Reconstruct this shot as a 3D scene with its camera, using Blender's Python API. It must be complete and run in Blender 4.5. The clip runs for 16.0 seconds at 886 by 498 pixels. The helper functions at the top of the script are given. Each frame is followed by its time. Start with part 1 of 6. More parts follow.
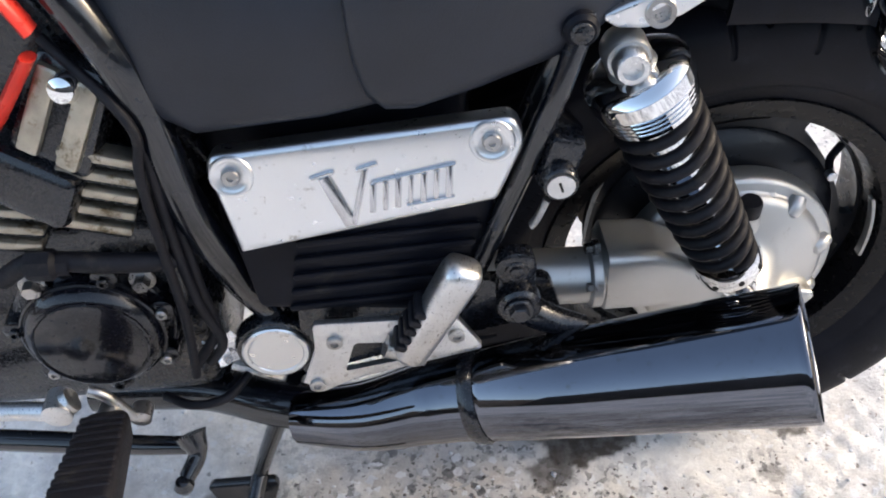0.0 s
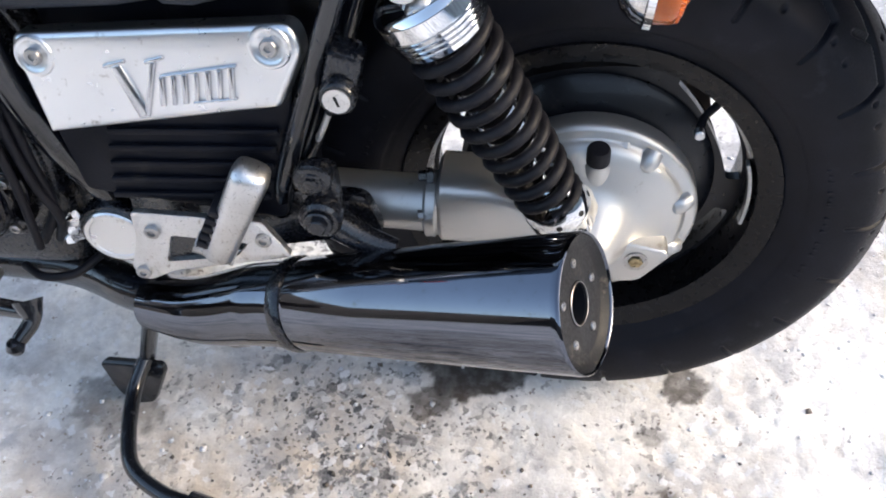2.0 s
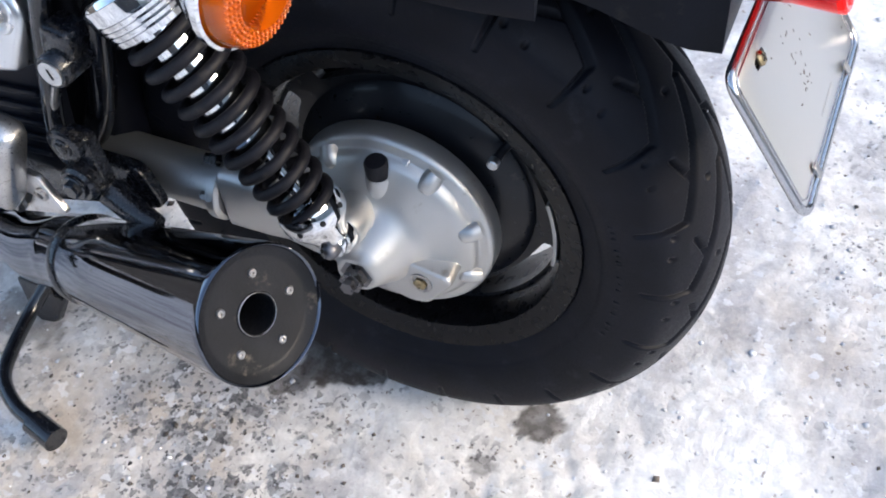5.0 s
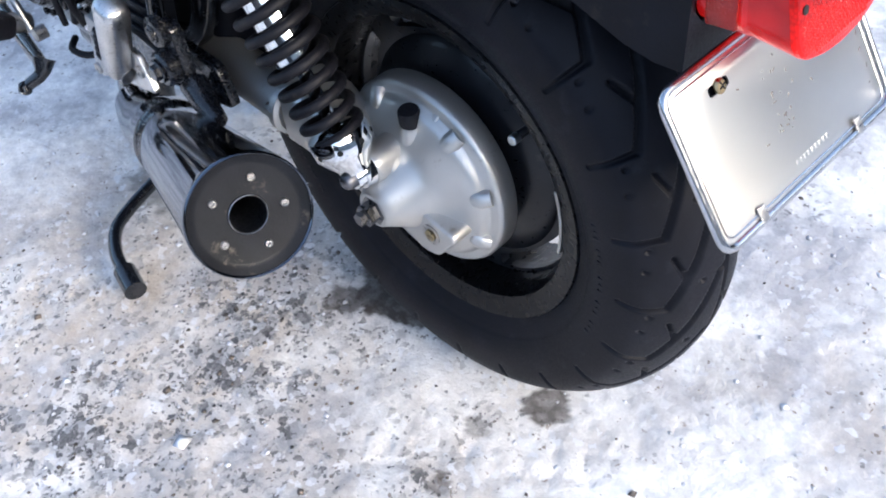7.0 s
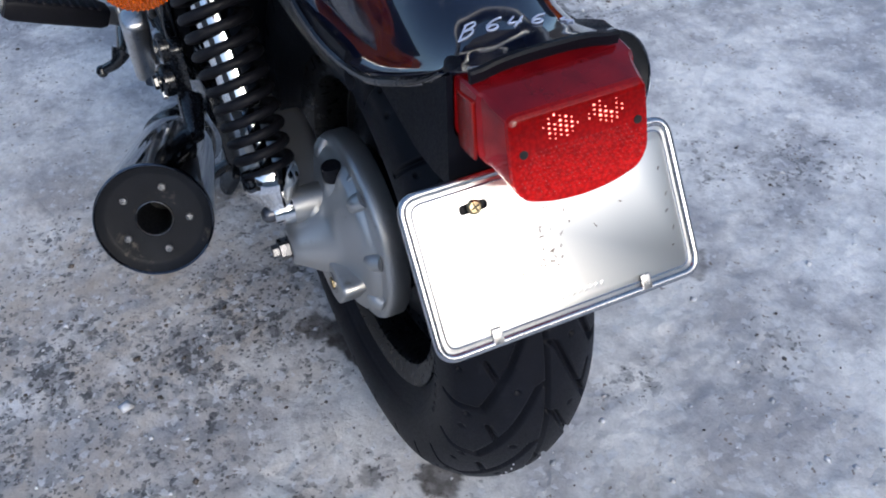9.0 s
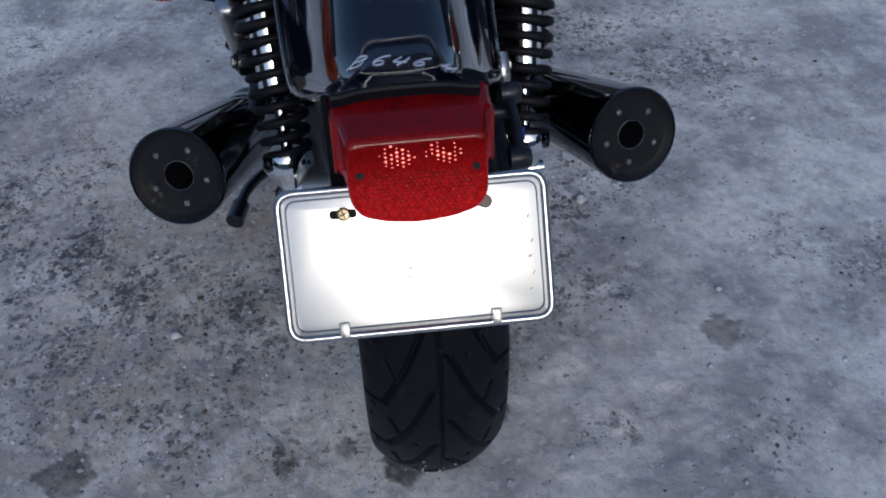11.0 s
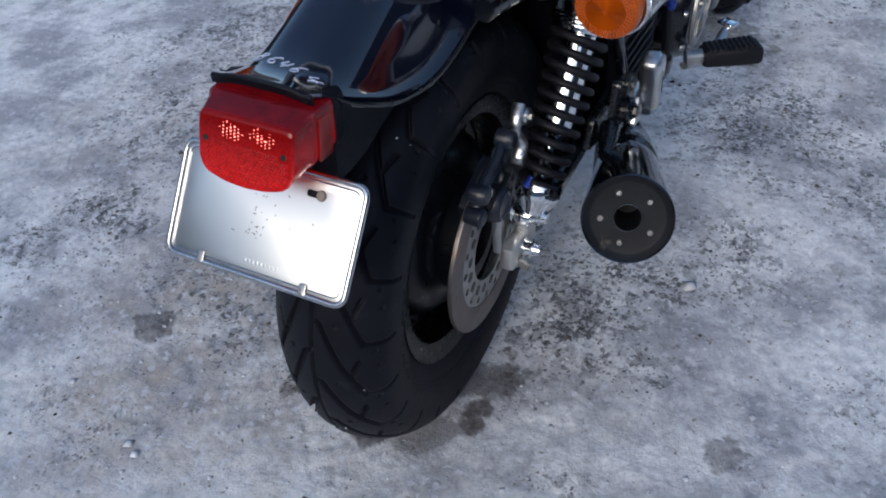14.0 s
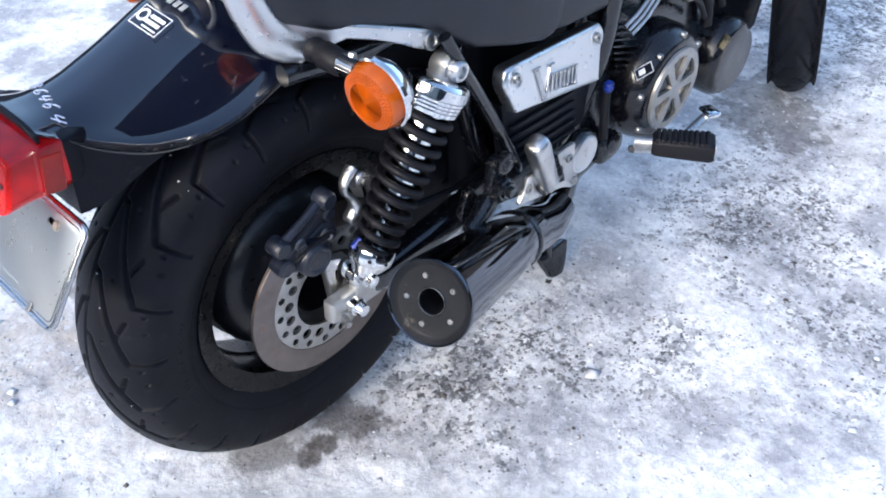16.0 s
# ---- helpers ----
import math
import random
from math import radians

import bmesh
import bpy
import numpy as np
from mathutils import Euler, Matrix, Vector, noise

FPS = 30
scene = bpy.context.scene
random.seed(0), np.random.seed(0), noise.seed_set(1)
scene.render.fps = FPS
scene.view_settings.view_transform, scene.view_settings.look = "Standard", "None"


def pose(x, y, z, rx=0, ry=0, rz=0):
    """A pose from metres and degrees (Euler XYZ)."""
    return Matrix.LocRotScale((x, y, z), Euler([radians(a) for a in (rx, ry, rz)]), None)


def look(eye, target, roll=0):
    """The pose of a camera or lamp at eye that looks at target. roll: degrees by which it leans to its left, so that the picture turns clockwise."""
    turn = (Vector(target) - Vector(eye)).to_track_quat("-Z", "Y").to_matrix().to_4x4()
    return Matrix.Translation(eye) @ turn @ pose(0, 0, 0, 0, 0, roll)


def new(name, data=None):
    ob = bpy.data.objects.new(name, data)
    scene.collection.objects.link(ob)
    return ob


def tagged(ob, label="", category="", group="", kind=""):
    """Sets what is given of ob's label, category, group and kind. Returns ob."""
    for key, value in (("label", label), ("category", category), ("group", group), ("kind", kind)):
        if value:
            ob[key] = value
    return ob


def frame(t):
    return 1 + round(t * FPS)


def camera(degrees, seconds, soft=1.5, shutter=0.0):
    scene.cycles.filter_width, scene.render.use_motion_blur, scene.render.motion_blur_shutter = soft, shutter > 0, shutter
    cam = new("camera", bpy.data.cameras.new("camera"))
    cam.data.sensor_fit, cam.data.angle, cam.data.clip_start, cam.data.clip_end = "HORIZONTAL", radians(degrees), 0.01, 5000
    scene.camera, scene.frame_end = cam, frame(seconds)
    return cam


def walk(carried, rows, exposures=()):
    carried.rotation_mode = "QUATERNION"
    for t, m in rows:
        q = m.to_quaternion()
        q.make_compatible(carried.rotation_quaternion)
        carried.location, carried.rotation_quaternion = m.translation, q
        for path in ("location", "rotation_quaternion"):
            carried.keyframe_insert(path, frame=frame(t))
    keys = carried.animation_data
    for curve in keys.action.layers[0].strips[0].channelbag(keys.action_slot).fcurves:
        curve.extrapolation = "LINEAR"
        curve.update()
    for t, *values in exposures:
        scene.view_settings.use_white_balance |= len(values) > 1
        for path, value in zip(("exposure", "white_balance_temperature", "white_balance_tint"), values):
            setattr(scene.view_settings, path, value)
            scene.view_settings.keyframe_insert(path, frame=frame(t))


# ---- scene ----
cam = camera(50.4, 16.0, soft=1.9)
METRES = 2.94  # the length of the walk
ROWS = [
    (0.0, 0.0, 0.0, 0.0, 0.0, -0.0, 0.0),
    (0.5, 0.0264, 0.0121, 0.003, 3.95, -1.97, -2.17),
    (1.0, 0.0464, 0.0214, 0.0062, 7.23, -4.53, -3.95),
    (1.5, 0.071, 0.0158, 0.0022, 6.91, -4.48, -4.3),
    (2.0, 0.1001, 0.0036, -0.0021, 8.12, -3.88, -7.29),
    (2.5, 0.1271, 0.0047, -0.0007, 7.14, -4.23, -7.02),
    (3.0, 0.1525, 0.0144, 0.0167, 6.41, -2.46, -4.18),
    (3.5, 0.1842, 0.0339, 0.0336, 8.21, -2.77, -3.83),
    (4.0, 0.202, 0.0487, 0.0342, 13.94, -6.61, -8.5),
    (6.5, 0.2923, 0.0483, 0.0562, 34.57, -13.06, -24.67),
    (7.0, 0.3049, 0.0729, 0.0705, 41.72, -18.23, -28.2),
    (7.5, 0.3141, 0.0849, 0.0798, 45.6, -20.45, -30.0),
    (8.0, 0.3379, 0.0928, 0.0938, 53.57, -23.22, -33.84),
    (8.5, 0.3663, 0.1058, 0.1182, 59.59, -24.84, -37.08),
    (9.0, 0.3727, 0.1305, 0.1432, 62.76, -26.65, -38.0),
    (9.5, 0.3741, 0.1581, 0.1641, 71.58, -33.04, -40.82),
    (12.0, 0.4284, 0.2143, 0.2643, 95.17, -46.43, -38.22),
    (12.5, 0.4005, 0.2457, 0.2844, 103.68, -52.84, -37.01),
    (13.0, 0.3968, 0.2628, 0.2993, 113.48, -59.51, -36.68),
    (13.5, 0.4068, 0.2886, 0.328, 120.3, -62.9, -35.53),
    (14.0, 0.4083, 0.307, 0.3618, 126.6, -65.07, -34.11),
    (14.5, 0.3931, 0.323, 0.395, 130.57, -65.53, -32.42),
    (15.0, 0.3631, 0.3537, 0.4416, 136.33, -68.88, -30.56),
    (15.5, 0.3346, 0.3691, 0.4628, 140.18, -70.85, -29.68),
    (16.0, 0.2856, 0.3776, 0.461, 144.93, -75.72, -27.46),
]
EXPOSURES = [(0.0, 1.85, 7400, 10), (1.5, 2.0, 7300, 10), (4.0, 1.7, 6900, 9), (7.0, 1.82, 6300, 9), (8.2, 1.6, 6100, 9), (9.5, 0.07, 5800, 8), (12.0, -0.5, 5700, 8), (12.5, -0.68, 5700, 8), (13.0, -0.7, 5700, 8), (14.0, 0.3, 5850, 8), (14.5, 0.74, 5950, 8), (15.0, 1.22, 5950, 8), (16.0, 1.68, 6100, 8)]
BASE = pose(-0.3404, -0.7728, 1.0625, -44.04, 2.045, -4.562)
walk(cam, [(t, BASE @ pose(METRES * x, METRES * y, METRES * z, 90 + pitch, roll, yaw)) for t, x, y, z, yaw, pitch, roll in ROWS], EXPOSURES)

# ---- light ----
world = bpy.data.worlds.new("winter_sky")
scene.world = world
world.use_nodes = True
wn = world.node_tree
sky = wn.nodes.new("ShaderNodeTexSky")
sky.sky_type = 'NISHITA'
sky.sun_disc = False
sky.sun_elevation = radians(25)
sky.sun_rotation = radians(86)
sky.air_density, sky.dust_density, sky.ozone_density = 1.0, 2.5, 1.0
wn.nodes["Background"].inputs["Strength"].default_value = 0.15
wn.links.new(sky.outputs[0], wn.nodes["Background"].inputs["Color"])
sun = new("sun", bpy.data.lights.new("sun", 'SUN'))
sun.data.energy, sun.data.angle, sun.data.color = 0.62, radians(18), (1.0, 0.93, 0.85)
sun.matrix_world = look((6, 0.4, 2.8), (0, 0, 0))

# ---- geometry helpers ----
TAU = 2 * math.pi


def unit(v):
    return Vector(v).normalized()


def basis(axis, up=(0, 0, 1)):
    """A turn whose z runs along axis."""
    w = unit(axis)
    u = Vector(up).cross(w)
    if u.length < 1e-4:
        u = Vector((1, 0, 0)).cross(w)
    u.normalize()
    return Matrix((u, w.cross(u), w)).transposed()


def spline(pts, n=8):
    """Catmull-Rom through the points."""
    p = [Vector(q) for q in pts]
    if len(p) < 3:
        return p
    p = [p[0] * 2 - p[1]] + p + [p[-1] * 2 - p[-2]]
    out = []
    for a, b, c, d in zip(p, p[1:], p[2:], p[3:]):
        for k in range(n):
            t = k / n
            out.append(0.5 * (2 * b + (c - a) * t + (2 * a - 5 * b + 4 * c - d) * t * t + (3 * b - a - 3 * c + d) * t ** 3))
    return out + [p[-2]]


def rounded(poly, r, n=4):
    """A 2D polygon with rounded corners; r one radius or one for each corner."""
    out, m = [], len(poly)
    for i in range(m):
        a, b, c = (Vector(poly[(i + k) % m]) for k in (-1, 0, 1))
        rr = r[i] if isinstance(r, (list, tuple)) else r
        if rr <= 0:
            out.append(tuple(b))
            continue
        u, v = (a - b), (c - b)
        rr = min(rr, 0.45 * u.length, 0.45 * v.length)
        p, q = b + u.normalized() * rr, b + v.normalized() * rr
        for k in range(n + 1):
            t = k / n
            out.append(tuple((1 - t) ** 2 * p + 2 * t * (1 - t) * b + t * t * q))
    return out


def inset(poly, d):
    """The polygon moved inwards by d (counter-clockwise order)."""
    m, out = len(poly), []
    for i in range(m):
        a, b, c = (Vector(poly[(i + k) % m]) for k in (-1, 0, 1))
        e, f = (b - a), (c - b)
        n1, n2 = Vector((-e.y, e.x)), Vector((-f.y, f.x))
        n1 = n1.normalized() if n1.length > 1e-9 else n2.normalized()
        n2 = n2.normalized() if n2.length > 1e-9 else n1
        k = n1 + n2
        k = k / max(0.35, k.length_squared / 2) if k.length > 1e-6 else n1
        out.append(tuple(b + k * d))
    return out


def ccw(poly):
    area = sum(a[0] * b[1] - b[0] * a[1] for a, b in zip(poly, list(poly[1:]) + [poly[0]]))
    return list(poly) if area > 0 else list(poly)[::-1]


class Shape:
    """Vertices and faces that become one mesh."""

    def __init__(self):
        self.v, self.f = [], []

    def add(self, verts, faces):
        k = len(self.v)
        self.v += [tuple(p) for p in verts]
        self.f += [tuple(i + k for i in f) for f in faces]
        return self

    def lathe(self, profile, at, axis, seg=32, up=(0, 0, 1), squash=1.0):
        """profile: (radius, height along the axis) from the base upwards."""
        b, at = basis(axis, up), Vector(at)
        rings, verts, faces = [], [], []
        for r, h in profile:
            if r < 1e-6:
                rings.append([len(verts)])
                verts.append(at + b @ Vector((0, 0, h)))
            else:
                rings.append(list(range(len(verts), len(verts) + seg)))
                verts += [at + b @ Vector((r * math.cos(TAU * i / seg), squash * r * math.sin(TAU * i / seg), h)) for i in range(seg)]
        for p, q in zip(rings, rings[1:]):
            for i in range(seg):
                j = (i + 1) % seg
                quad = [p[i % len(p)], p[j % len(p)], q[j % len(q)], q[i % len(q)]]
                face = list(dict.fromkeys(quad))
                if len(face) > 2:
                    faces.append(face)
        return self.add(verts, faces)

    def tube(self, pts, r, seg=12, n=8, flat=1.0, up=(0, 0, 1), smooth=True):
        p = spline(pts, n) if smooth else [Vector(q) for q in pts]
        m = len(p)
        rs = [r] * m if not isinstance(r, (list, tuple)) else list(map(float, np.interp(np.linspace(0, 1, m), np.linspace(0, 1, len(r)), r)))
        t = (p[1] - p[0]).normalized()
        u = Vector(up) - Vector(up).dot(t) * t
        if u.length < 1e-3:
            u = Vector((1, 0, 0)) - t.x * t
        u.normalize()
        verts = []
        for i in range(m):
            t = (p[min(i + 1, m - 1)] - p[max(i - 1, 0)]).normalized()
            u = (u - u.dot(t) * t).normalized()
            w = t.cross(u)
            verts += [p[i] + rs[i] * (math.cos(TAU * k / seg) * u * flat + math.sin(TAU * k / seg) * w) for k in range(seg)]
        faces = [(i * seg + k, i * seg + (k + 1) % seg, (i + 1) * seg + (k + 1) % seg, (i + 1) * seg + k) for i in range(m - 1) for k in range(seg)]
        faces += [tuple(range(seg))[::-1], tuple((m - 1) * seg + k for k in range(seg))]
        return self.add(verts, faces)

    def prism(self, poly, frame, depth, bevel=0.0, holes=(), steps=2):
        """A 2D polygon in the frame's xy plane, thickened along its z, front edge rounded."""
        poly = ccw(poly)
        loops = [(poly, 0.0)]
        if bevel > 0:
            for k in range(steps + 1):
                a = math.pi / 2 * k / steps
                loops.append((inset(poly, bevel * (1 - math.cos(a))), depth - bevel + bevel * math.sin(a)))
        else:
            loops.append((poly, depth))
        n, verts, faces = len(poly), [], []
        for loop, h in loops:
            verts += [frame @ Vector((x, y, h)) for x, y in loop]
        for k in range(len(loops) - 1):
            faces += [(k * n + i, k * n + (i + 1) % n, (k + 1) * n + (i + 1) % n, (k + 1) * n + i) for i in range(n)]
        self.add(verts, faces)
        from_holes = [ccw(h)[::-1] for h in holes]
        for h in from_holes:
            m = len(h)
            self.add([frame @ Vector((x, y, z)) for z in (0, depth) for x, y in h], [(i, (i + 1) % m, m + (i + 1) % m, m + i) for i in range(m)])
        from mathutils.geometry import tessellate_polygon
        for loop, h, flip in ((loops[-1][0], depth, 1), (poly, 0.0, -1)):
            flat = [[Vector((x, y, 0)) for x, y in ring] for ring in (loop, *from_holes)]
            pts = [q for ring in flat for q in ring]
            tris = []
            for t in tessellate_polygon(flat):
                a, b, c = (pts[i] for i in t)
                up = (b - a).cross(c - a).z > 0
                tris.append(t if up == (flip > 0) else t[::-1])
            self.add([frame @ Vector((q.x, q.y, h)) for q in pts], tris)
        return self

    def box(self, size, frame=Matrix(), bevel=0.003):
        x, y, z = (s / 2 for s in size)
        b = min(bevel, x, y, z)
        poly = rounded([(-x, -y), (x, -y), (x, y), (-x, y)], b * 1.5, 3)
        top = frame @ Matrix.Translation((0, 0, 0))
        loops, verts, faces = [], [], []
        for h, d in ((-z, b), (-z + b * 0.3, b * 0.3), (-z + b, 0), (z - b, 0), (z - b * 0.3, b * 0.3), (z, b)):
            loops.append([top @ Vector((px, py, h)) for px, py in (inset(poly, d) if d else poly)])
        return self.loft(loops)

    def loft(self, loops, caps=True, closed=True):
        n = len(loops[0])
        verts = [v for loop in loops for v in loop]
        faces = [(k * n + i, k * n + (i + 1) % n, (k + 1) * n + (i + 1) % n, (k + 1) * n + i) for k in range(len(loops) - 1) for i in range(n if closed else n - 1)]
        if caps:
            faces += [tuple(range(n))[::-1], tuple((len(loops) - 1) * n + i for i in range(n))]
        return self.add(verts, faces)

    def bolt(self, at, axis, r=0.006, h=0.005, washer=True):
        if washer:
            self.lathe([(0, 0), (r * 1.5, 0), (r * 1.5, r * 0.2), (r * 1.4, r * 0.3), (0, r * 0.3)], at, axis, 20)
        self.lathe([(0, 0), (r, 0), (r, h * 0.85), (r * 0.85, h), (0, h)], at, axis, 6)
        return self

    def hexbolt(self, at, axis, r=0.006, h=0.006):
        """A socket screw with a sunken six-sided hole."""
        return self.lathe([(0, 0), (r, 0), (r, h * 0.8), (r * 0.85, h), (r * 0.5, h), (r * 0.45, h * 0.4), (0, h * 0.4)], at, axis, 18)

    def flip(self):
        """The mirror image across the machine's middle plane."""
        out = Shape()
        out.v = [(x, -y, z) for x, y, z in self.v]
        out.f = [f[::-1] for f in self.f]
        return out

    def put(self, name, material, parent=None, label="", sharp=38):
        me = bpy.data.meshes.new(name)
        me.from_pydata(self.v, [], self.f)
        bm = bmesh.new()
        bm.from_mesh(me)
        bmesh.ops.remove_doubles(bm, verts=bm.verts, dist=2e-6)
        bmesh.ops.recalc_face_normals(bm, faces=bm.faces)
        bm.to_mesh(me)
        bm.free()
        me.shade_smooth()
        me.set_sharp_from_angle(angle=radians(sharp))
        me.materials.append(material)
        ob = new(name, me)
        if parent is not None:
            ob.parent = parent
        if label:
            tagged(ob, label)
        return ob


def S():
    return Shape()


def frame_on(origin, xdir, normal):
    """A frame with its x along xdir and its z along normal."""
    z = unit(normal)
    x = Vector(xdir)
    x = (x - x.dot(z) * z).normalized()
    m = Matrix((x, z.cross(x), z)).transposed().to_4x4()
    m.translation = origin
    return m


# ---- materials ----
def material(name, color, rough=0.5, metal=0.0, vary=0.15, scale=18.0, rough_vary=0.1, bump=0.0, bump_scale=120.0, coat=0.0,
             dirt=None, dirt_amount=0.0, dirt_scale=25.0, spec=0.5, noise_rough=True):
    m = bpy.data.materials.new(name)
    m.use_nodes = True
    n, l = m.node_tree.nodes, m.node_tree.links
    p = n["Principled BSDF"]
    p.inputs["Metallic"].default_value = metal
    p.inputs["Specular IOR Level"].default_value = spec
    p.inputs["Coat Weight"].default_value = coat
    p.inputs["Coat Roughness"].default_value = 0.03
    tc = n.new("ShaderNodeTexCoord")
    big, fine = n.new("ShaderNodeTexNoise"), n.new("ShaderNodeTexNoise")
    big.inputs["Scale"].default_value, big.inputs["Detail"].default_value = scale, 6
    fine.inputs["Scale"].default_value, fine.inputs["Detail"].default_value = bump_scale, 4
    for t in (big, fine):
        l.new(tc.outputs["Object"], t.inputs["Vector"])
    ramp = n.new("ShaderNodeMapRange")
    ramp.inputs["From Min"].default_value, ramp.inputs["From Max"].default_value = 0.3, 0.7
    ramp.inputs["To Min"].default_value, ramp.inputs["To Max"].default_value = 1 - vary, 1 + vary
    l.new(big.outputs["Fac"], ramp.inputs["Value"])
    mul = n.new("ShaderNodeMix")
    mul.data_type, mul.blend_type = 'RGBA', 'MULTIPLY'
    mul.inputs["Factor"].default_value = 1.0
    mul.inputs[6].default_value = (*color, 1)
    l.new(ramp.outputs[0], mul.inputs[7])
    out = mul.outputs[2]
    if dirt:
        spots = n.new("ShaderNodeTexNoise")
        spots.inputs["Scale"].default_value, spots.inputs["Detail"].default_value, spots.inputs["Roughness"].default_value = dirt_scale, 8, 0.7
        l.new(tc.outputs["Object"], spots.inputs["Vector"])
        lim = n.new("ShaderNodeMapRange")
        lim.inputs["From Min"].default_value, lim.inputs["From Max"].default_value = 0.62 - 0.25 * dirt_amount, 0.72 - 0.2 * dirt_amount
        l.new(spots.outputs["Fac"], lim.inputs["Value"])
        mix = n.new("ShaderNodeMix")
        mix.data_type = 'RGBA'
        mix.inputs[7].default_value = (*dirt, 1)
        l.new(lim.outputs[0], mix.inputs["Factor"])
        l.new(out, mix.inputs[6])
        out = mix.outputs[2]
    l.new(out, p.inputs["Base Color"])
    rr = n.new("ShaderNodeMapRange")
    rr.inputs["From Min"].default_value, rr.inputs["From Max"].default_value = 0.3, 0.7
    rr.inputs["To Min"].default_value, rr.inputs["To Max"].default_value = max(0.02, rough - rough_vary), min(1, rough + rough_vary)
    l.new((fine if noise_rough else big).outputs["Fac"], rr.inputs["Value"])
    l.new(rr.outputs[0], p.inputs["Roughness"])
    if bump:
        b = n.new("ShaderNodeBump")
        b.inputs["Strength"].default_value, b.inputs["Distance"].default_value = bump, 0.002
        l.new(fine.outputs["Fac"], b.inputs["Height"])
        l.new(b.outputs[0], p.inputs["Normal"])
    return m


NAVY_GLOSS = material("blue_black_gloss_paint", (0.004, 0.006, 0.017), 0.09, 0, 0.25, 9, 0.05, coat=1.0, dirt=(0.05, 0.05, 0.055), dirt_amount=0.07, dirt_scale=60)
BLACK_GLOSS = material("black_gloss_paint", (0.006, 0.007, 0.011), 0.07, 0, 0.2, 12, 0.04, coat=1.0, dirt=(0.05, 0.05, 0.055), dirt_amount=0.05, dirt_scale=70)
BLACK_PAINT = material("black_satin_paint", (0.004, 0.005, 0.008), 0.25, 0, 0.3, 25, 0.1, 0.08, 300, coat=0.3, dirt=(0.04, 0.037, 0.034), dirt_amount=0.12, dirt_scale=60)
BLACK_FRAME = material("black_frame_enamel", (0.004, 0.005, 0.008), 0.2, 0, 0.3, 20, 0.1, coat=0.5, dirt=(0.04, 0.037, 0.035), dirt_amount=0.06, dirt_scale=45)
BLACK_PLASTIC = material("black_plastic", (0.004, 0.005, 0.009), 0.42, 0, 0.25, 30, 0.12, 0.1, 500, dirt=(0.02, 0.019, 0.018), dirt_amount=0.08, spec=0.14)
BLACK_CHROME = material("black_chrome", (0.125, 0.135, 0.160), 0.06, 1.0, 0.12, 9, 0.03, dirt=(0.10, 0.105, 0.11), dirt_amount=0.09, dirt_scale=120)
ENGINE_BLACK = material("black_engine_enamel", (0.005, 0.005, 0.008), 0.22, 0, 0.3, 25, 0.08, 0.05, 250, coat=0.35, spec=0.4, dirt=(0.03, 0.026, 0.022), dirt_amount=0.1, dirt_scale=50)
RAIL_ALLOY = material("dull_rail_alloy", (0.66, 0.67, 0.68), 0.30, 1.0, 0.06, 10, 0.04)
RIM_BLACK = material("black_rim_paint", (0.003, 0.003, 0.004), 0.3, 0, 0.3, 15, 0.08, spec=0.25)
CALIPER_BLACK = material("caliper_blue_black", (0.010, 0.013, 0.024), 0.36, 0, 0.3, 40, 0.1, 0.25, 300, dirt=(0.06, 0.055, 0.05), dirt_amount=0.16, dirt_scale=60)
SEAT_VINYL = material("black_seat_vinyl", (0.009, 0.012, 0.020), 0.42, 0, 0.2, 14, 0.08, 0.25, 700)
RUBBER = material("black_tyre_rubber", (0.0062, 0.0068, 0.0105), 0.5, 0, 0.3, 22, 0.1, 0.08, 500, dirt=(0.014, 0.015, 0.020), dirt_amount=0.18, dirt_scale=30, spec=0.15)
RUBBER_PART = material("black_rubber", (0.006, 0.006, 0.009), 0.55, 0, 0.25, 40, 0.1, 0.2, 400, dirt=(0.03, 0.027, 0.024), dirt_amount=0.1, spec=0.25)
CHROME = material("chrome", (0.78, 0.79, 0.80), 0.05, 1.0, 0.06, 14, 0.03, dirt=(0.35, 0.32, 0.29), dirt_amount=0.03, dirt_scale=90)
POLISHED = material("polished_aluminium", (0.72, 0.73, 0.74), 0.30, 1.0, 0.05, 8, 0.03, dirt=(0.3, 0.28, 0.26), dirt_amount=0.04, dirt_scale=60)
BRUSHED = material("brushed_aluminium", (0.62, 0.62, 0.62), 0.34, 1.0, 0.12, 30, 0.1, 0.1, 600, dirt=(0.25, 0.22, 0.19), dirt_amount=0.1, dirt_scale=50)
CAST = material("painted_cast_alloy", (0.50, 0.50, 0.49), 0.40, 0.85, 0.06, 14, 0.05, 0.08, 600, dirt=(0.34, 0.32, 0.29), dirt_amount=0.03, dirt_scale=30)
STEEL = material("zinc_steel", (0.42, 0.41, 0.40), 0.34, 1.0, 0.2, 60, 0.1, 0.1, 500, dirt=(0.16, 0.11, 0.08), dirt_amount=0.06, dirt_scale=90)
BRASS = material("yellow_zinc", (0.36, 0.29, 0.17), 0.3, 1.0, 0.3, 80, 0.1, dirt=(0.15, 0.1, 0.06), dirt_amount=0.2, dirt_scale=120)
DISC_STEEL = material("worn_disc_steel", (0.20, 0.175, 0.165), 0.42, 1.0, 0.15, 40, 0.1, 0.1, 600, dirt=(0.22, 0.13, 0.09), dirt_amount=0.15, dirt_scale=60)
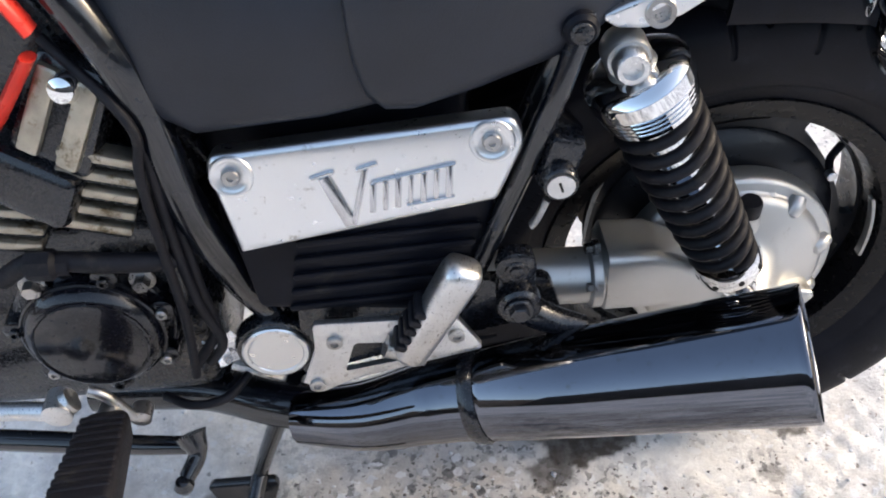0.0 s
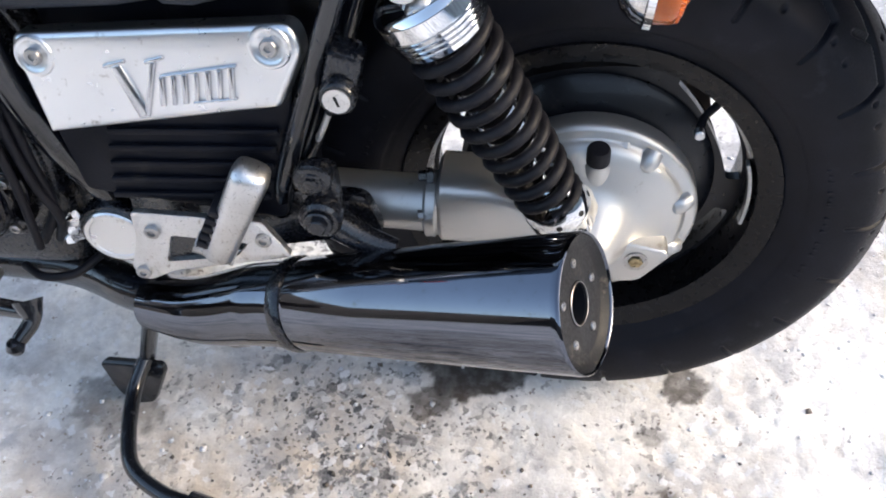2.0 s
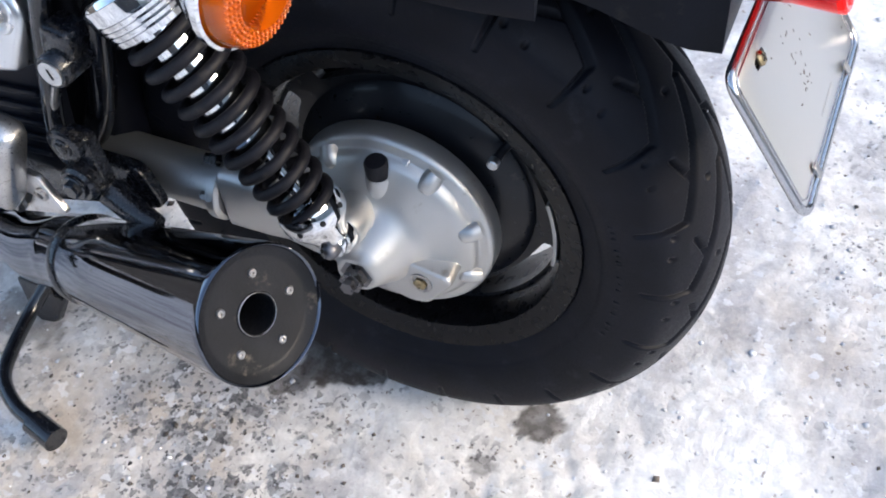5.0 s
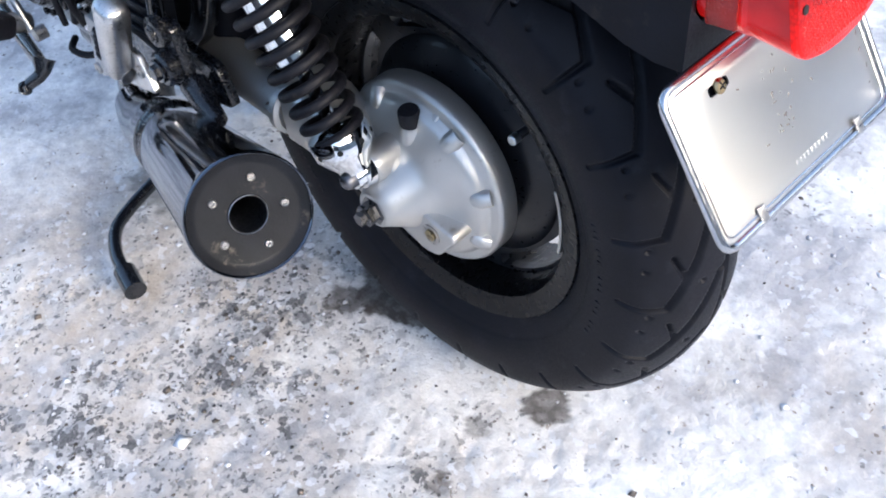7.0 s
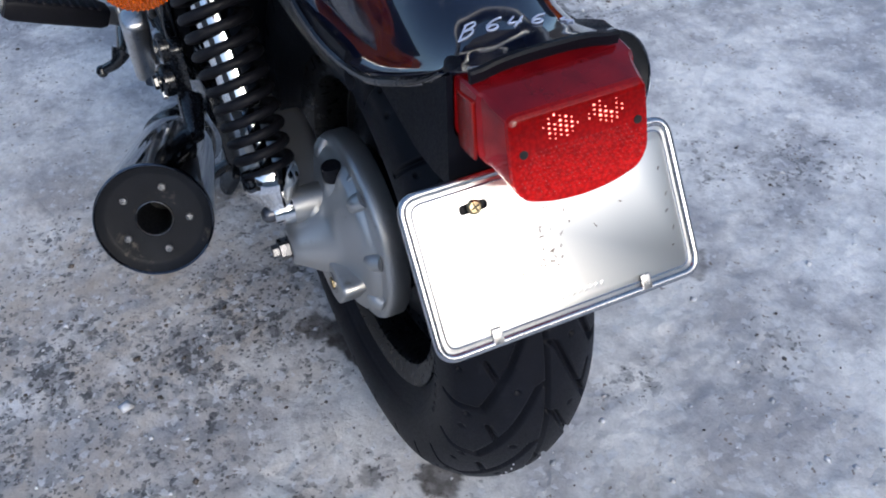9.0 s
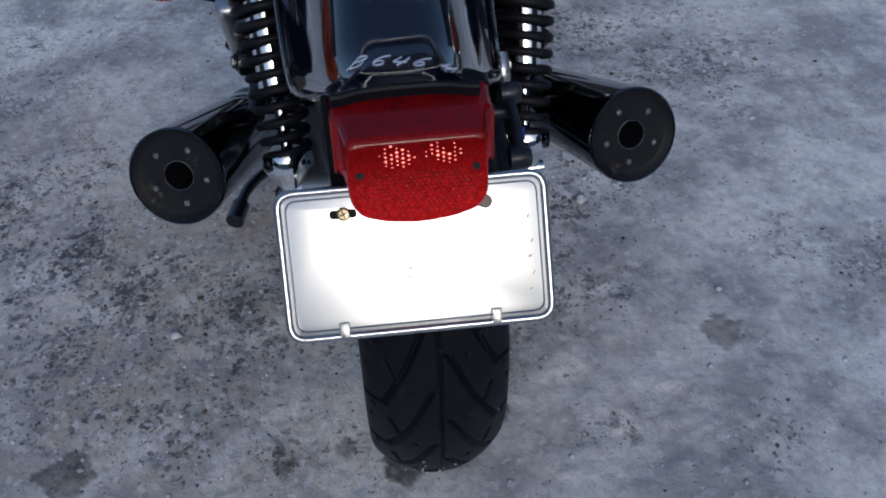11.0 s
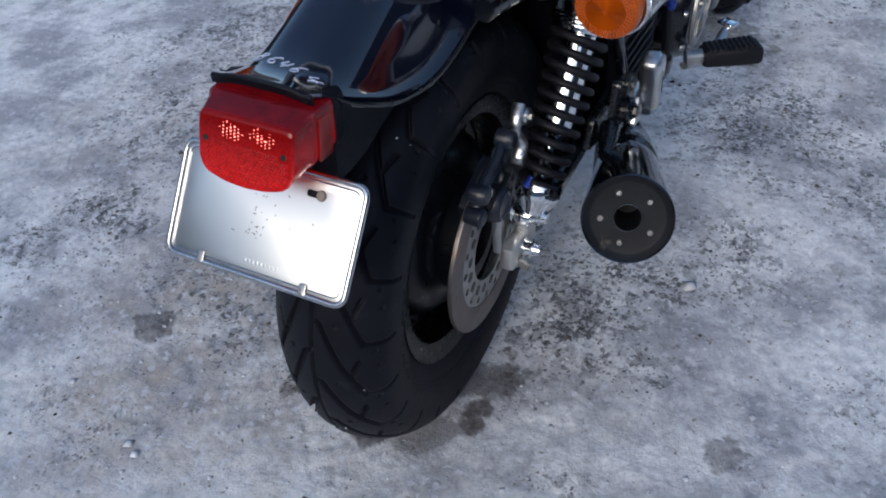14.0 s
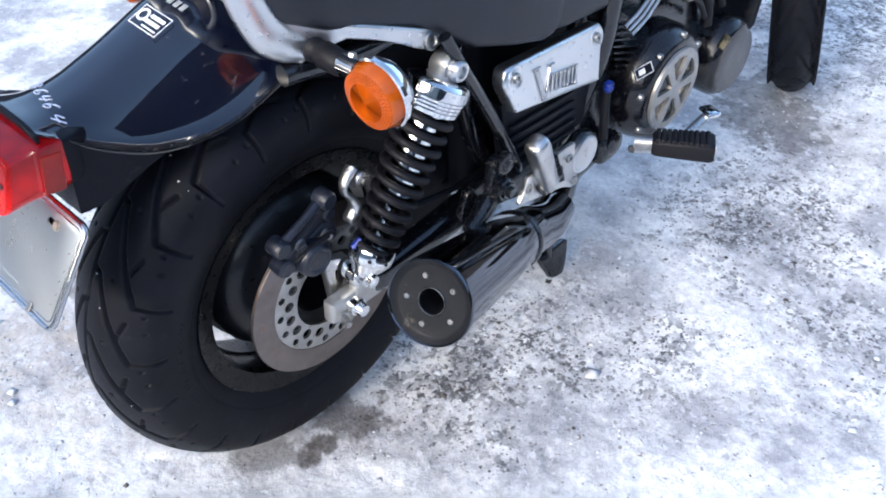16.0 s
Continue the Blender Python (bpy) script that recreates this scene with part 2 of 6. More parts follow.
CARRIER = material("disc_carrier", (0.40, 0.395, 0.38), 0.4, 0.9, 0.15, 40, 0.1, dirt=(0.2, 0.16, 0.12), dirt_amount=0.15, dirt_scale=60)
CAP_GREY = material("dark_grey_end_plate", (0.010, 0.011, 0.014), 0.5, 0.0, 0.3, 25, 0.12, 0.15, 400, dirt=(0.12, 0.105, 0.085), dirt_amount=0.0, dirt_scale=22, spec=0.2)
WHEEL_BLACK = material("dusty_black_wheel_paint", (0.006, 0.007, 0.010), 0.34, 0, 0.25, 12, 0.08, coat=0.12, dirt=(0.03, 0.029, 0.028), dirt_amount=0.1, dirt_scale=40, spec=0.30)
# Grey put into the colour for the sky the generator cover mirrors.
SKY_GREY = material("sky_grey_enamel", (0.085, 0.088, 0.098), 0.38, 0, 0.25, 30, 0.1, 0.1, 300, dirt=(0.20, 0.18, 0.15), dirt_amount=0.1, dirt_scale=40)
# Soot in the outlets; elsewhere painted shade of holes, slots and sunk screws.
DARK = material("soot_and_hole_shade", (0.006, 0.006, 0.006), 0.8, 0, 0.3, 40)
RED_PLASTIC = material("red_plastic", (0.55, 0.03, 0.02), 0.35, 0, 0.1, 20)
BLUE_PLASTIC = material("blue_plastic", (0.01, 0.03, 0.25), 0.3, 0, 0.1, 20)
MARKER_INK = material("pale_marker_ink", (0.40, 0.46, 0.62), 0.4, 0, 0.2, 90)
WHITE_INK = material("white_ink", (0.8, 0.8, 0.82), 0.5, 0, 0.1, 60)
GREY_FIN = material("machined_fin", (0.42, 0.38, 0.31), 0.38, 0.9, 0.3, 50, 0.1, 0.2, 200, dirt=(0.13, 0.10, 0.06), dirt_amount=0.35, dirt_scale=60)


def lens_material(name, color, rough=0.06, cell=260.0, depth=0.6, coat=1.0, clear=0.25):
    """Coloured lamp plastic with a cellular prism relief."""
    m = material(name, color, rough, 0, 0.12, 60, 0.03, coat=coat)
    n, l = m.node_tree.nodes, m.node_tree.links
    p = n["Principled BSDF"]
    p.inputs["Transmission Weight"].default_value = clear
    p.inputs["IOR"].default_value = 1.4
    p.inputs["Subsurface Weight"].default_value = 0.0
    tc, vor, b = n.new("ShaderNodeTexCoord"), n.new("ShaderNodeTexVoronoi"), n.new("ShaderNodeBump")
    vor.inputs["Scale"].default_value, vor.inputs["Randomness"].default_value = cell, 0.15
    b.inputs["Strength"].default_value, b.inputs["Distance"].default_value = depth, 0.003
    l.new(tc.outputs["Object"], vor.inputs["Vector"])
    l.new(vor.outputs["Distance"], b.inputs["Height"])
    l.new(b.outputs[0], p.inputs["Normal"])
    return m


RED_LENS = lens_material("red_lamp_lens", (0.14, 0.0015, 0.002), 0.10, 330, 0.10, 0.0)


def lamp_glow(m, low, high, z_low, z_high, cell):
    """Bulb light painted as emission: strongest low in the lens and mid-cell."""
    n, l = m.node_tree.nodes, m.node_tree.links
    p = n["Principled BSDF"]
    p.inputs["Specular IOR Level"].default_value = 0.25
    p.inputs["Emission Color"].default_value = (1.0, 0.012, 0.008, 1)
    tc, sep, ramp, vor, edge, mul = n.new("ShaderNodeTexCoord"), n.new("ShaderNodeSeparateXYZ"), n.new("ShaderNodeMapRange"), n.new("ShaderNodeTexVoronoi"), n.new("ShaderNodeMapRange"), n.new("ShaderNodeMath")
    l.new(tc.outputs["Object"], sep.inputs[0])
    l.new(sep.outputs["Z"], ramp.inputs["Value"])
    for key, v in (("From Min", z_low), ("From Max", z_high), ("To Min", low), ("To Max", high)):
        ramp.inputs[key].default_value = v
    vor.inputs["Scale"].default_value = cell
    l.new(tc.outputs["Object"], vor.inputs["Vector"])
    for key, v in (("From Min", 0.15), ("From Max", 0.75), ("To Min", 1.25), ("To Max", 0.55)):
        edge.inputs[key].default_value = v
    l.new(vor.outputs["Distance"], edge.inputs["Value"])
    mul.operation = 'MULTIPLY'
    l.new(ramp.outputs[0], mul.inputs[0])
    l.new(edge.outputs[0], mul.inputs[1])
    l.new(mul.outputs[0], p.inputs["Emission Strength"])


lamp_glow(RED_LENS, 0.34, 0.075, 0.642, 0.688, 300)
# One moulding with the lens; its dark inside is painted as a dimmer copy.
RED_DIM = lens_material("red_lens_dim", (0.10, 0.003, 0.008), 0.16, 60, 0.04, 0.35)
lamp_glow(RED_DIM, 0.18, 0.040, 0.640, 0.700, 40)
RED_REFLECTOR = lens_material("red_side_reflector", (0.30, 0.008, 0.004), 0.2, 420, 0.3, 0.3)
AMBER_LENS = lens_material("amber_lens", (0.66, 0.13, 0.004), 0.12, 380, 0.04, 0.35, 0.45)
BULB = bpy.data.materials.new("lit_bulb")
BULB.use_nodes = True
BULB.node_tree.nodes["Principled BSDF"].inputs["Emission Color"].default_value = (1.0, 0.10, 0.025, 1)
BULB.node_tree.nodes["Principled BSDF"].inputs["Emission Strength"].default_value = 2.8
PLATE_ALU = material("bare_plate_aluminium", (0.71, 0.70, 0.675), 0.31, 1.0, 0.03, 6, 0.012, noise_rough=False)
FRAME_CHROME = material("dull_frame_chrome", (0.52, 0.52, 0.53), 0.20, 1.0, 0.1, 30, 0.06, dirt=(0.2, 0.18, 0.16), dirt_amount=0.08, dirt_scale=120)
DARK_STEEL = material("dark_steel_nut", (0.15, 0.15, 0.16), 0.30, 1.0, 0.2, 60, 0.1)
PLATE_CHIP = material("brown_chip", (0.22, 0.19, 0.16), 0.6)
FOIL = material("crumpled_foil", (0.8, 0.8, 0.82), 0.25, 1.0, 0.1, 60)

# ---- ground: trodden snow and ice over grit ----
def lattice(seed):
    return np.random.RandomState(seed).rand(256, 256)


def value_noise(x, y, seed):
    tab = lattice(seed)
    xi, yi = np.floor(x).astype(int), np.floor(y).astype(int)
    fx, fy = x - xi, y - yi
    fx, fy = fx * fx * (3 - 2 * fx), fy * fy * (3 - 2 * fy)
    a, b = tab[xi % 256, yi % 256], tab[(xi + 1) % 256, yi % 256]
    c, d = tab[xi % 256, (yi + 1) % 256], tab[(xi + 1) % 256, (yi + 1) % 256]
    return (a * (1 - fx) + b * fx) * (1 - fy) + (c * (1 - fx) + d * fx) * fy


def fbm(x, y, scale, seed, octaves=5, gain=0.5):
    total, amp, norm = 0, 1.0, 0.0
    for k in range(octaves):
        total = total + amp * value_noise(x * scale * 2 ** k + 17.3 * k, y * scale * 2 ** k - 9.1 * k, seed + k)
        norm += amp
        amp *= gain
    return total / norm


# Places where grit and bare ice show through: x, y, radius, how much.
GRIT = [(-0.27, -0.16, 0.13, 0.8), (-0.34, -0.08, 0.08, 0.5), (-0.23, -0.21, 0.08, 0.65), (-0.21, -0.35, 0.14, 0.8), (-0.20, -0.36, 0.36, 0.58), (-0.31, -0.50, 0.17, 0.9), (-0.19, -0.54, 0.15, 0.7), (-0.55, -0.46, 0.20, 0.4), (-0.37, -0.62, 0.25, 0.7),
        (-0.59, -0.83, 0.30, 0.75), (-1.00, -1.00, 0.40, 0.6), (-0.04, -0.42, 0.15, 0.55), (0.10, -0.24, 0.06, 0.45), (0.09, -0.14, 0.05, 0.5), (-0.22, 0.15, 0.13, 0.9), (-0.34, 0.20, 0.15, 0.9), (-0.17, 0.27, 0.10, 0.55),
        (-0.03, 0.12, 0.07, 0.6), (-0.50, 0.30, 0.18, 0.5), (-1.02, 0.35, 0.25, 0.7), (-0.86, 0.65, 0.25, 0.6), (-0.96, 0.45, 0.22, 0.6), (-0.21, 0.64, 0.08, 0.4), (0.13, 0.25, 0.06, 0.35), (0.18, 0.47, 0.07, 0.4), (-0.13, 0.76, 0.12, 0.5),
        (0.53, 0.35, 0.10, 0.7), (0.33, -0.11, 0.04, 0.4), (-2.12, 0.12, 0.45, 1.0), (0.31, -0.57, 0.07, 0.4), (0.00, -0.91, 0.09, 0.6), (-0.17, -0.84, 0.12, 0.7), (0.34, -0.46, 0.10, 0.4), (0.62, 0.62, 0.20, 0.5)]
# Damp brown stains; the (-0.04, 0.085) patch also paints shade at the wheel's foot.
STAINS_SHADE = [(-0.150, -0.050, 0.050, 1.0), (-0.110, -0.045, 0.045, 1.0), (-0.185, -0.100, 0.030, 0.85), (0.150, -0.052, 0.030, 0.9), (-0.60, -0.14, 0.06, 0.6), (-1.40, 0.17, 0.13, 0.6), (-1.47, 0.06, 0.10, 0.5), (0.085, -0.530, 0.040, 0.75),
          (-0.020, 0.470, 0.034, 0.6), (0.31, 0.15, 0.06, 0.25), (-0.04, 0.085, 0.055, 0.7), (0.035, 0.085, 0.020, 0.9), (0.07, 0.095, 0.016, 0.9), (0.11, 0.03, 0.05, 0.5), (0.12, -0.225, 0.016, 0.8), (0.10, -0.135, 0.020, 0.6)]


def ground_axis(centre):
    fine = np.arange(-1.25, 1.2501, 0.0055)
    far = 1.25 * 1.22 ** np.arange(1, 21)
    return centre + np.r_[-far[::-1], fine, far]


gx, gy = np.meshgrid(ground_axis(-0.3), ground_axis(-0.05), indexing="ij")
grit = np.zeros_like(gx)
for px, py, pr, amount in GRIT:
    grit = np.maximum(grit, amount * np.exp(-((gx - px) ** 2 + (gy - py) ** 2) / pr ** 2))
grit = np.clip(grit * (0.35 + 1.3 * fbm(gx, gy, 7, 40)) + 0.42 * (fbm(gx, gy, 2.2, 50) - 0.52), 0, 1)
# Where the snow is tinted by sand.
tint = np.zeros_like(gx)
for px, py, pr, amount in ((-0.35, -0.30, 0.45, 0.95), (-0.08, -0.46, 0.32, 0.85), (0.05, -0.20, 0.30, 0.6), (0.55, 0.25, 0.35, 0.7), (-0.60, -0.75, 0.50, 0.6), (0.24, -0.42, 0.24, 0.9), (0.15, -0.28, 0.20, 0.7), (-1.35, 0.35, 0.30, 0.4)):
    tint = np.maximum(tint, amount * np.exp(-((gx - px) ** 2 + (gy - py) ** 2) / pr ** 2))
tint = np.clip(tint + 0.5 * (fbm(gx, gy, 3, 55) - 0.5), 0, 1)
stain_shade = np.zeros_like(gx)
for px, py, pr, amount in STAINS_SHADE:
    d = np.hypot(gx - px, gy - py) / pr + 1.9 * (fbm(gx, gy, 26, 60, 5, 0.65) - 0.5)
    stain_shade = np.maximum(stain_shade, amount * np.clip((1.0 - d) * 9, 0, 1))
flakes = fbm(gx, gy, 34, 70, 4, 0.6)
lumps = np.clip((fbm(gx, gy, 20, 80, 4) - 0.5) * 3, 0, 1)
fines = fbm(gx, gy, 62, 76, 3, 0.6)
height = 0.009 * (fbm(gx, gy, 3, 90, 3) - 0.5) + 0.003 * lumps + 0.004 * (flakes - 0.5) + 0.005 * (fines - 0.5) * np.clip(1.3 - grit, 0.3, 1)
# a faint print of a tyre's ribs behind the wheel
tu = (gx + 0.046) * 0.814 + (gy + 0.285) * 0.581
tv = -(gx + 0.046) * 0.581 + (gy + 0.285) * 0.814
ribs = ((np.mod(tu / 0.034 + 0.3 * np.sin(9 * tu), 1.0) < 0.3) & (np.abs(tv) < 0.020)) | (np.abs(tv + 0.022) < 0.004)
height -= 0.0018 * ribs * (np.abs(tu - 0.14) < 0.25) * (fbm(gx, gy, 14, 95) > 0.42)
# The snow is pressed flat under the wheel and towards the far edges.
press = np.clip((np.hypot(gx, gy * 1.6) - 0.10) / 0.12, 0, 1) * np.clip((6 - np.hypot(gx, gy)) / 4, 0, 1)
height = height * press - 0.003
nx, ny = gx.shape
me = bpy.data.meshes.new("ground")
idx = np.arange(nx * ny).reshape(nx, ny)
quads = np.stack([idx[:-1, :-1], idx[1:, :-1], idx[1:, 1:], idx[:-1, 1:]], -1).reshape(-1, 4)
me.from_pydata(np.stack([gx, gy, height], -1).reshape(-1, 3), [], quads)
for name, values in (("grit", grit), ("stain_shade", stain_shade), ("tint", tint)):
    me.attributes.new(name, 'FLOAT', 'POINT').data.foreach_set("value", values.astype(np.float32).ravel())
me.shade_smooth()
ground = tagged(new("ground", me), "trodden grey-white snow and ice with dark grit and brown stains", "ground", kind="structure")

SNOW = bpy.data.materials.new("trodden_snow")
SNOW.use_nodes = True
n, l = SNOW.node_tree.nodes, SNOW.node_tree.links
p = n["Principled BSDF"]
geo = n.new("ShaderNodeNewGeometry")


def node_noise(scale, detail, rough=0.55):
    t = n.new("ShaderNodeTexNoise")
    t.inputs["Scale"].default_value, t.inputs["Detail"].default_value, t.inputs["Roughness"].default_value = scale, detail, rough
    l.new(geo.outputs["Position"], t.inputs["Vector"])
    return t.outputs["Fac"]


def ranged(value, lo, hi, a=0.0, b=1.0):
    r = n.new("ShaderNodeMapRange")
    for key, v in (("From Min", lo), ("From Max", hi), ("To Min", a), ("To Max", b)):
        r.inputs[key].default_value = v
    l.new(value, r.inputs["Value"])
    return r.outputs[0]


def mixed(fac, a, b):
    m = n.new("ShaderNodeMix")
    m.data_type = 'RGBA'
    l.new(fac, m.inputs["Factor"])
    for slot, c in ((6, a), (7, b)):
        if isinstance(c, tuple):
            m.inputs[slot].default_value = (*c, 1)
        else:
            l.new(c, m.inputs[slot])
    return m.outputs[2]


def math_node(op, a, b):
    m = n.new("ShaderNodeMath")
    m.operation = op
    for k, v in enumerate((a, b)):
        if isinstance(v, (int, float)):
            m.inputs[k].default_value = v
        else:
            l.new(v, m.inputs[k])
    return m.outputs[0]


def crust_cells(scale, ragged=1.0):
    """Irregular chips: two random values for each, and the distance from its middle."""
    warp, add, v, sep = n.new("ShaderNodeTexNoise"), n.new("ShaderNodeVectorMath"), n.new("ShaderNodeTexVoronoi"), n.new("ShaderNodeSeparateColor")
    warp.inputs["Scale"].default_value, warp.inputs["Detail"].default_value, warp.inputs["Roughness"].default_value = scale * 0.7, 5, 0.62
    l.new(geo.outputs["Position"], warp.inputs["Vector"])
    add.operation = 'MULTIPLY_ADD'
    l.new(warp.outputs["Color"], add.inputs[0])
    add.inputs[1].default_value = (1.9 * ragged / scale,) * 3
    l.new(geo.outputs["Position"], add.inputs[2])
    v.inputs["Scale"].default_value = scale
    l.new(add.outputs[0], v.inputs["Vector"])
    l.new(v.outputs["Color"], sep.inputs[0])
    return sep.outputs["Red"], sep.outputs["Green"], v.outputs["Distance"]


def shaded(colour, value):
    m = n.new("ShaderNodeMix")
    m.data_type, m.blend_type = 'RGBA', 'MULTIPLY'
    m.inputs["Factor"].default_value = 1.0
    l.new(colour, m.inputs[6])
    l.new(value, m.inputs[7])
    return m.outputs[2]


def attribute(name):
    a = n.new("ShaderNodeAttribute")
    a.attribute_name = name
    return a.outputs["Fac"]


at_grit, at_stain_shade, at_tint = attribute("grit"), attribute("stain_shade"), attribute("tint")
# packed snow, from grey ice to white, with sand worked into it
snow = mixed(ranged(node_noise(4.2, 9, 0.66), 0.42, 0.555), (0.46, 0.47, 0.505), (0.955, 0.955, 0.95))
snow = mixed(ranged(node_noise(17, 7, 0.68), 0.52, 0.68, 0, 0.40), snow, (0.50, 0.51, 0.54))
snow = mixed(math_node('MULTIPLY', at_tint, ranged(node_noise(12, 6, 0.65), 0.35, 0.60, 0.30, 1.0)), snow, (0.54, 0.475, 0.405))
big_a, big_b, big_d = crust_cells(48)
mid_a, mid_b, mid_d = crust_cells(105)
fine_a, fine_b, fine_d = crust_cells(240)
snow = shaded(shaded(shaded(snow, ranged(big_a, 0, 1, 0.93, 1.04)), ranged(mid_a, 0, 1, 0.93, 1.04)), ranged(fine_a, 0, 1, 0.96, 1.03))
# chips of dark grit and bare ice: the denser the grit, the more chips are dark
dense = math_node('ADD', math_node('MULTIPLY', at_grit, 0.74), math_node('MULTIPLY', ranged(node_noise(11, 7, 0.64), 0.36, 0.66, -0.42, 0.34), math_node('ADD', at_grit, 0.22)))
slush = mixed(ranged(math_node('SUBTRACT', math_node('MULTIPLY', dense, 1.05), big_b), -0.05, 0.30, 0, 0.72), snow, mixed(mid_a, (0.20, 0.205, 0.22), (0.46, 0.465, 0.48)))
dark = mixed(fine_a, (0.035, 0.036, 0.042), (0.16, 0.155, 0.155))
gritty = mixed(ranged(math_node('SUBTRACT', math_node('MULTIPLY', dense, 0.62), mid_b), -0.02, 0.24, 0, 0.88), slush, dark)
gritty = mixed(ranged(math_node('SUBTRACT', math_node('ADD', math_node('MULTIPLY', dense, 0.30), 0.004), fine_b), 0.0, 0.05, 0, 0.8), gritty, dark)
# light crumbs of ice among it, and a few brown ones
gritty = mixed(ranged(mid_a, 0.90, 0.95, 0, 0.6), gritty, (0.74, 0.75, 0.78))
few = mixed(ranged(math_node('MULTIPLY', fine_a, mid_b), 0.86, 0.90, 0, 0.7), gritty, (0.17, 0.115, 0.075))
# brown stains, with the shade beside the wheel painted in the same colour
damp_and_shade = mixed(math_node('MULTIPLY', at_stain_shade, ranged(node_noise(60, 6), 0.3, 0.6, 0.72, 0.98)), few, (0.060, 0.048, 0.040))
l.new(damp_and_shade, p.inputs["Base Color"])
l.new(ranged(node_noise(30, 6), 0.35, 0.65, 0.42, 0.8), p.inputs["Roughness"])
bump = n.new("ShaderNodeBump")
bump.inputs["Strength"].default_value, bump.inputs["Distance"].default_value = 0.55, 0.005
relief = math_node('ADD', node_noise(75, 7, 0.6), math_node('ADD', math_node('MULTIPLY', math_node('ADD', big_d, math_node('ADD', mid_d, fine_d)), -0.22), math_node('MULTIPLY', math_node('ADD', big_a, mid_a), 0.16)))
l.new(relief, bump.inputs["Height"])
l.new(bump.outputs[0], p.inputs["Normal"])
me.materials.append(SNOW)


def crumbs(name, count, size, tint, label, seed, where, flat=0.6):
    """Loose crumbs as one object: small angular lumps lying on the snow."""
    rng = np.random.RandomState(seed)
    base = np.array([(1, 0, 0), (-1, 0, 0), (0, 1, 0), (0, -1, 0), (0, 0, 1), (0, 0, -0.6)], float)
    tris = [(0, 2, 4), (2, 1, 4), (1, 3, 4), (3, 0, 4), (2, 0, 5), (1, 2, 5), (3, 1, 5), (0, 3, 5)]
    verts, faces = [], []
    while len(faces) < count * 8:
        x, y = rng.uniform(-1.9, 0.95), rng.uniform(-1.1, 1.1)
        if rng.rand() > where(x, y) or (abs(y) < 0.09 and abs(x) < 0.12):
            continue
        s = size * rng.lognormal(0, 0.5)
        a = rng.uniform(0, TAU)
        i, j = np.argmin(abs(gx[:, 0] - x)), np.argmin(abs(gy[0] - y))
        z = height[i, j] + 0.4 * flat * s
        q = base * s * rng.uniform(0.6, 1.3, (6, 3)) * (1, 1, flat)
        q = np.stack([q[:, 0] * np.cos(a) - q[:, 1] * np.sin(a) + x, q[:, 0] * np.sin(a) + q[:, 1] * np.cos(a) + y, q[:, 2] + z], -1)
        k = len(verts)
        verts += q.tolist()
        faces += [(b + k, c + k, d + k) for b, c, d in tris]
    me = bpy.data.meshes.new(name)
    me.from_pydata(verts, [], faces)
    m = bpy.data.materials.new(name)
    m.use_nodes = True
    nn, ll = m.node_tree.nodes, m.node_tree.links
    g, r = nn.new("ShaderNodeNewGeometry"), nn.new("ShaderNodeValToRGB")
    r.color_ramp.elements[0].color, r.color_ramp.elements[1].color = (*tint[0], 1), (*tint[1], 1)
    ll.new(g.outputs["Random Per Island"], r.inputs["Fac"])
    ll.new(r.outputs[0], nn["Principled BSDF"].inputs["Base Color"])
    nn["Principled BSDF"].inputs["Roughness"].default_value = 0.6
    me.shade_smooth()
    me.materials.append(m)
    return tagged(new(name, me), label, "debris", kind="stuff")


def grit_at(x, y):
    return grit[np.argmin(abs(gx[:, 0] - x)), np.argmin(abs(gy[0] - y))]


crumbs("ice_chips", 2200, 0.0026, ((0.50, 0.51, 0.54), (0.84, 0.85, 0.88)), "flat broken chips of snow and ice on the ground", 9, lambda x, y: 0.25 + 0.6 * grit_at(x, y), 0.36)
crumbs("snow_crumbs", 1500, 0.0018, ((0.55, 0.55, 0.56), (0.85, 0.86, 0.88)), "loose white crumbs of snow and ice on the ground", 5, lambda x, y: 0.8)
crumbs("grit_crumbs", 2000, 0.0019, ((0.035, 0.032, 0.03), (0.16, 0.13, 0.11)), "dark bits of grit lying on the snow", 6, lambda x, y: 0.02 + grit_at(x, y) ** 1.5)

# ---- unseen plain walls, added to block low sky and show in reflections ----
UNSEEN_WALL = material("dark_unseen_wall", (0.046, 0.046, 0.050), 0.8, 0, 0.3, 0.8, 0.1, 0.3, 6)
# The added east wall is pale, so the number plate mirrors grey low down.
UNSEEN_PALE_WALL = material("pale_unseen_wall", (0.30, 0.29, 0.28), 0.8, 0, 0.3, 0.8, 0.1, 0.3, 6)
for name, cx, cy, sx, sy, hh in (("unseen_wall_north", -1, 12, 24, 0.3, 6.5), ("unseen_wall_south", -1, -12, 24, 0.3, 4.4), ("unseen_wall_west", -13, 0, 0.3, 23.6, 3.2), ("unseen_wall_east", 11, 0, 0.3, 23.6, 4.0)):
    w = S().box((sx, sy, hh + 0.1), Matrix.Translation((cx, cy, hh / 2 - 0.05)), 0.01).put(name, UNSEEN_PALE_WALL if name == "unseen_wall_east" else UNSEEN_WALL)
    tagged(w, "plain pale unseen wall, added for reflections" if name == "unseen_wall_east" else "plain dark unseen wall, added to block sky and show in reflections", "wall", kind="structure")

# ---- the motorcycle ----
bike = tagged(new("motorcycle"), "black cruiser motorcycle with chrome parts parked on snow", "motorcycle")
bike.matrix_world = Matrix.Translation((0, -0.011, 0)) @ pose(0, 0, 0, -2.0)
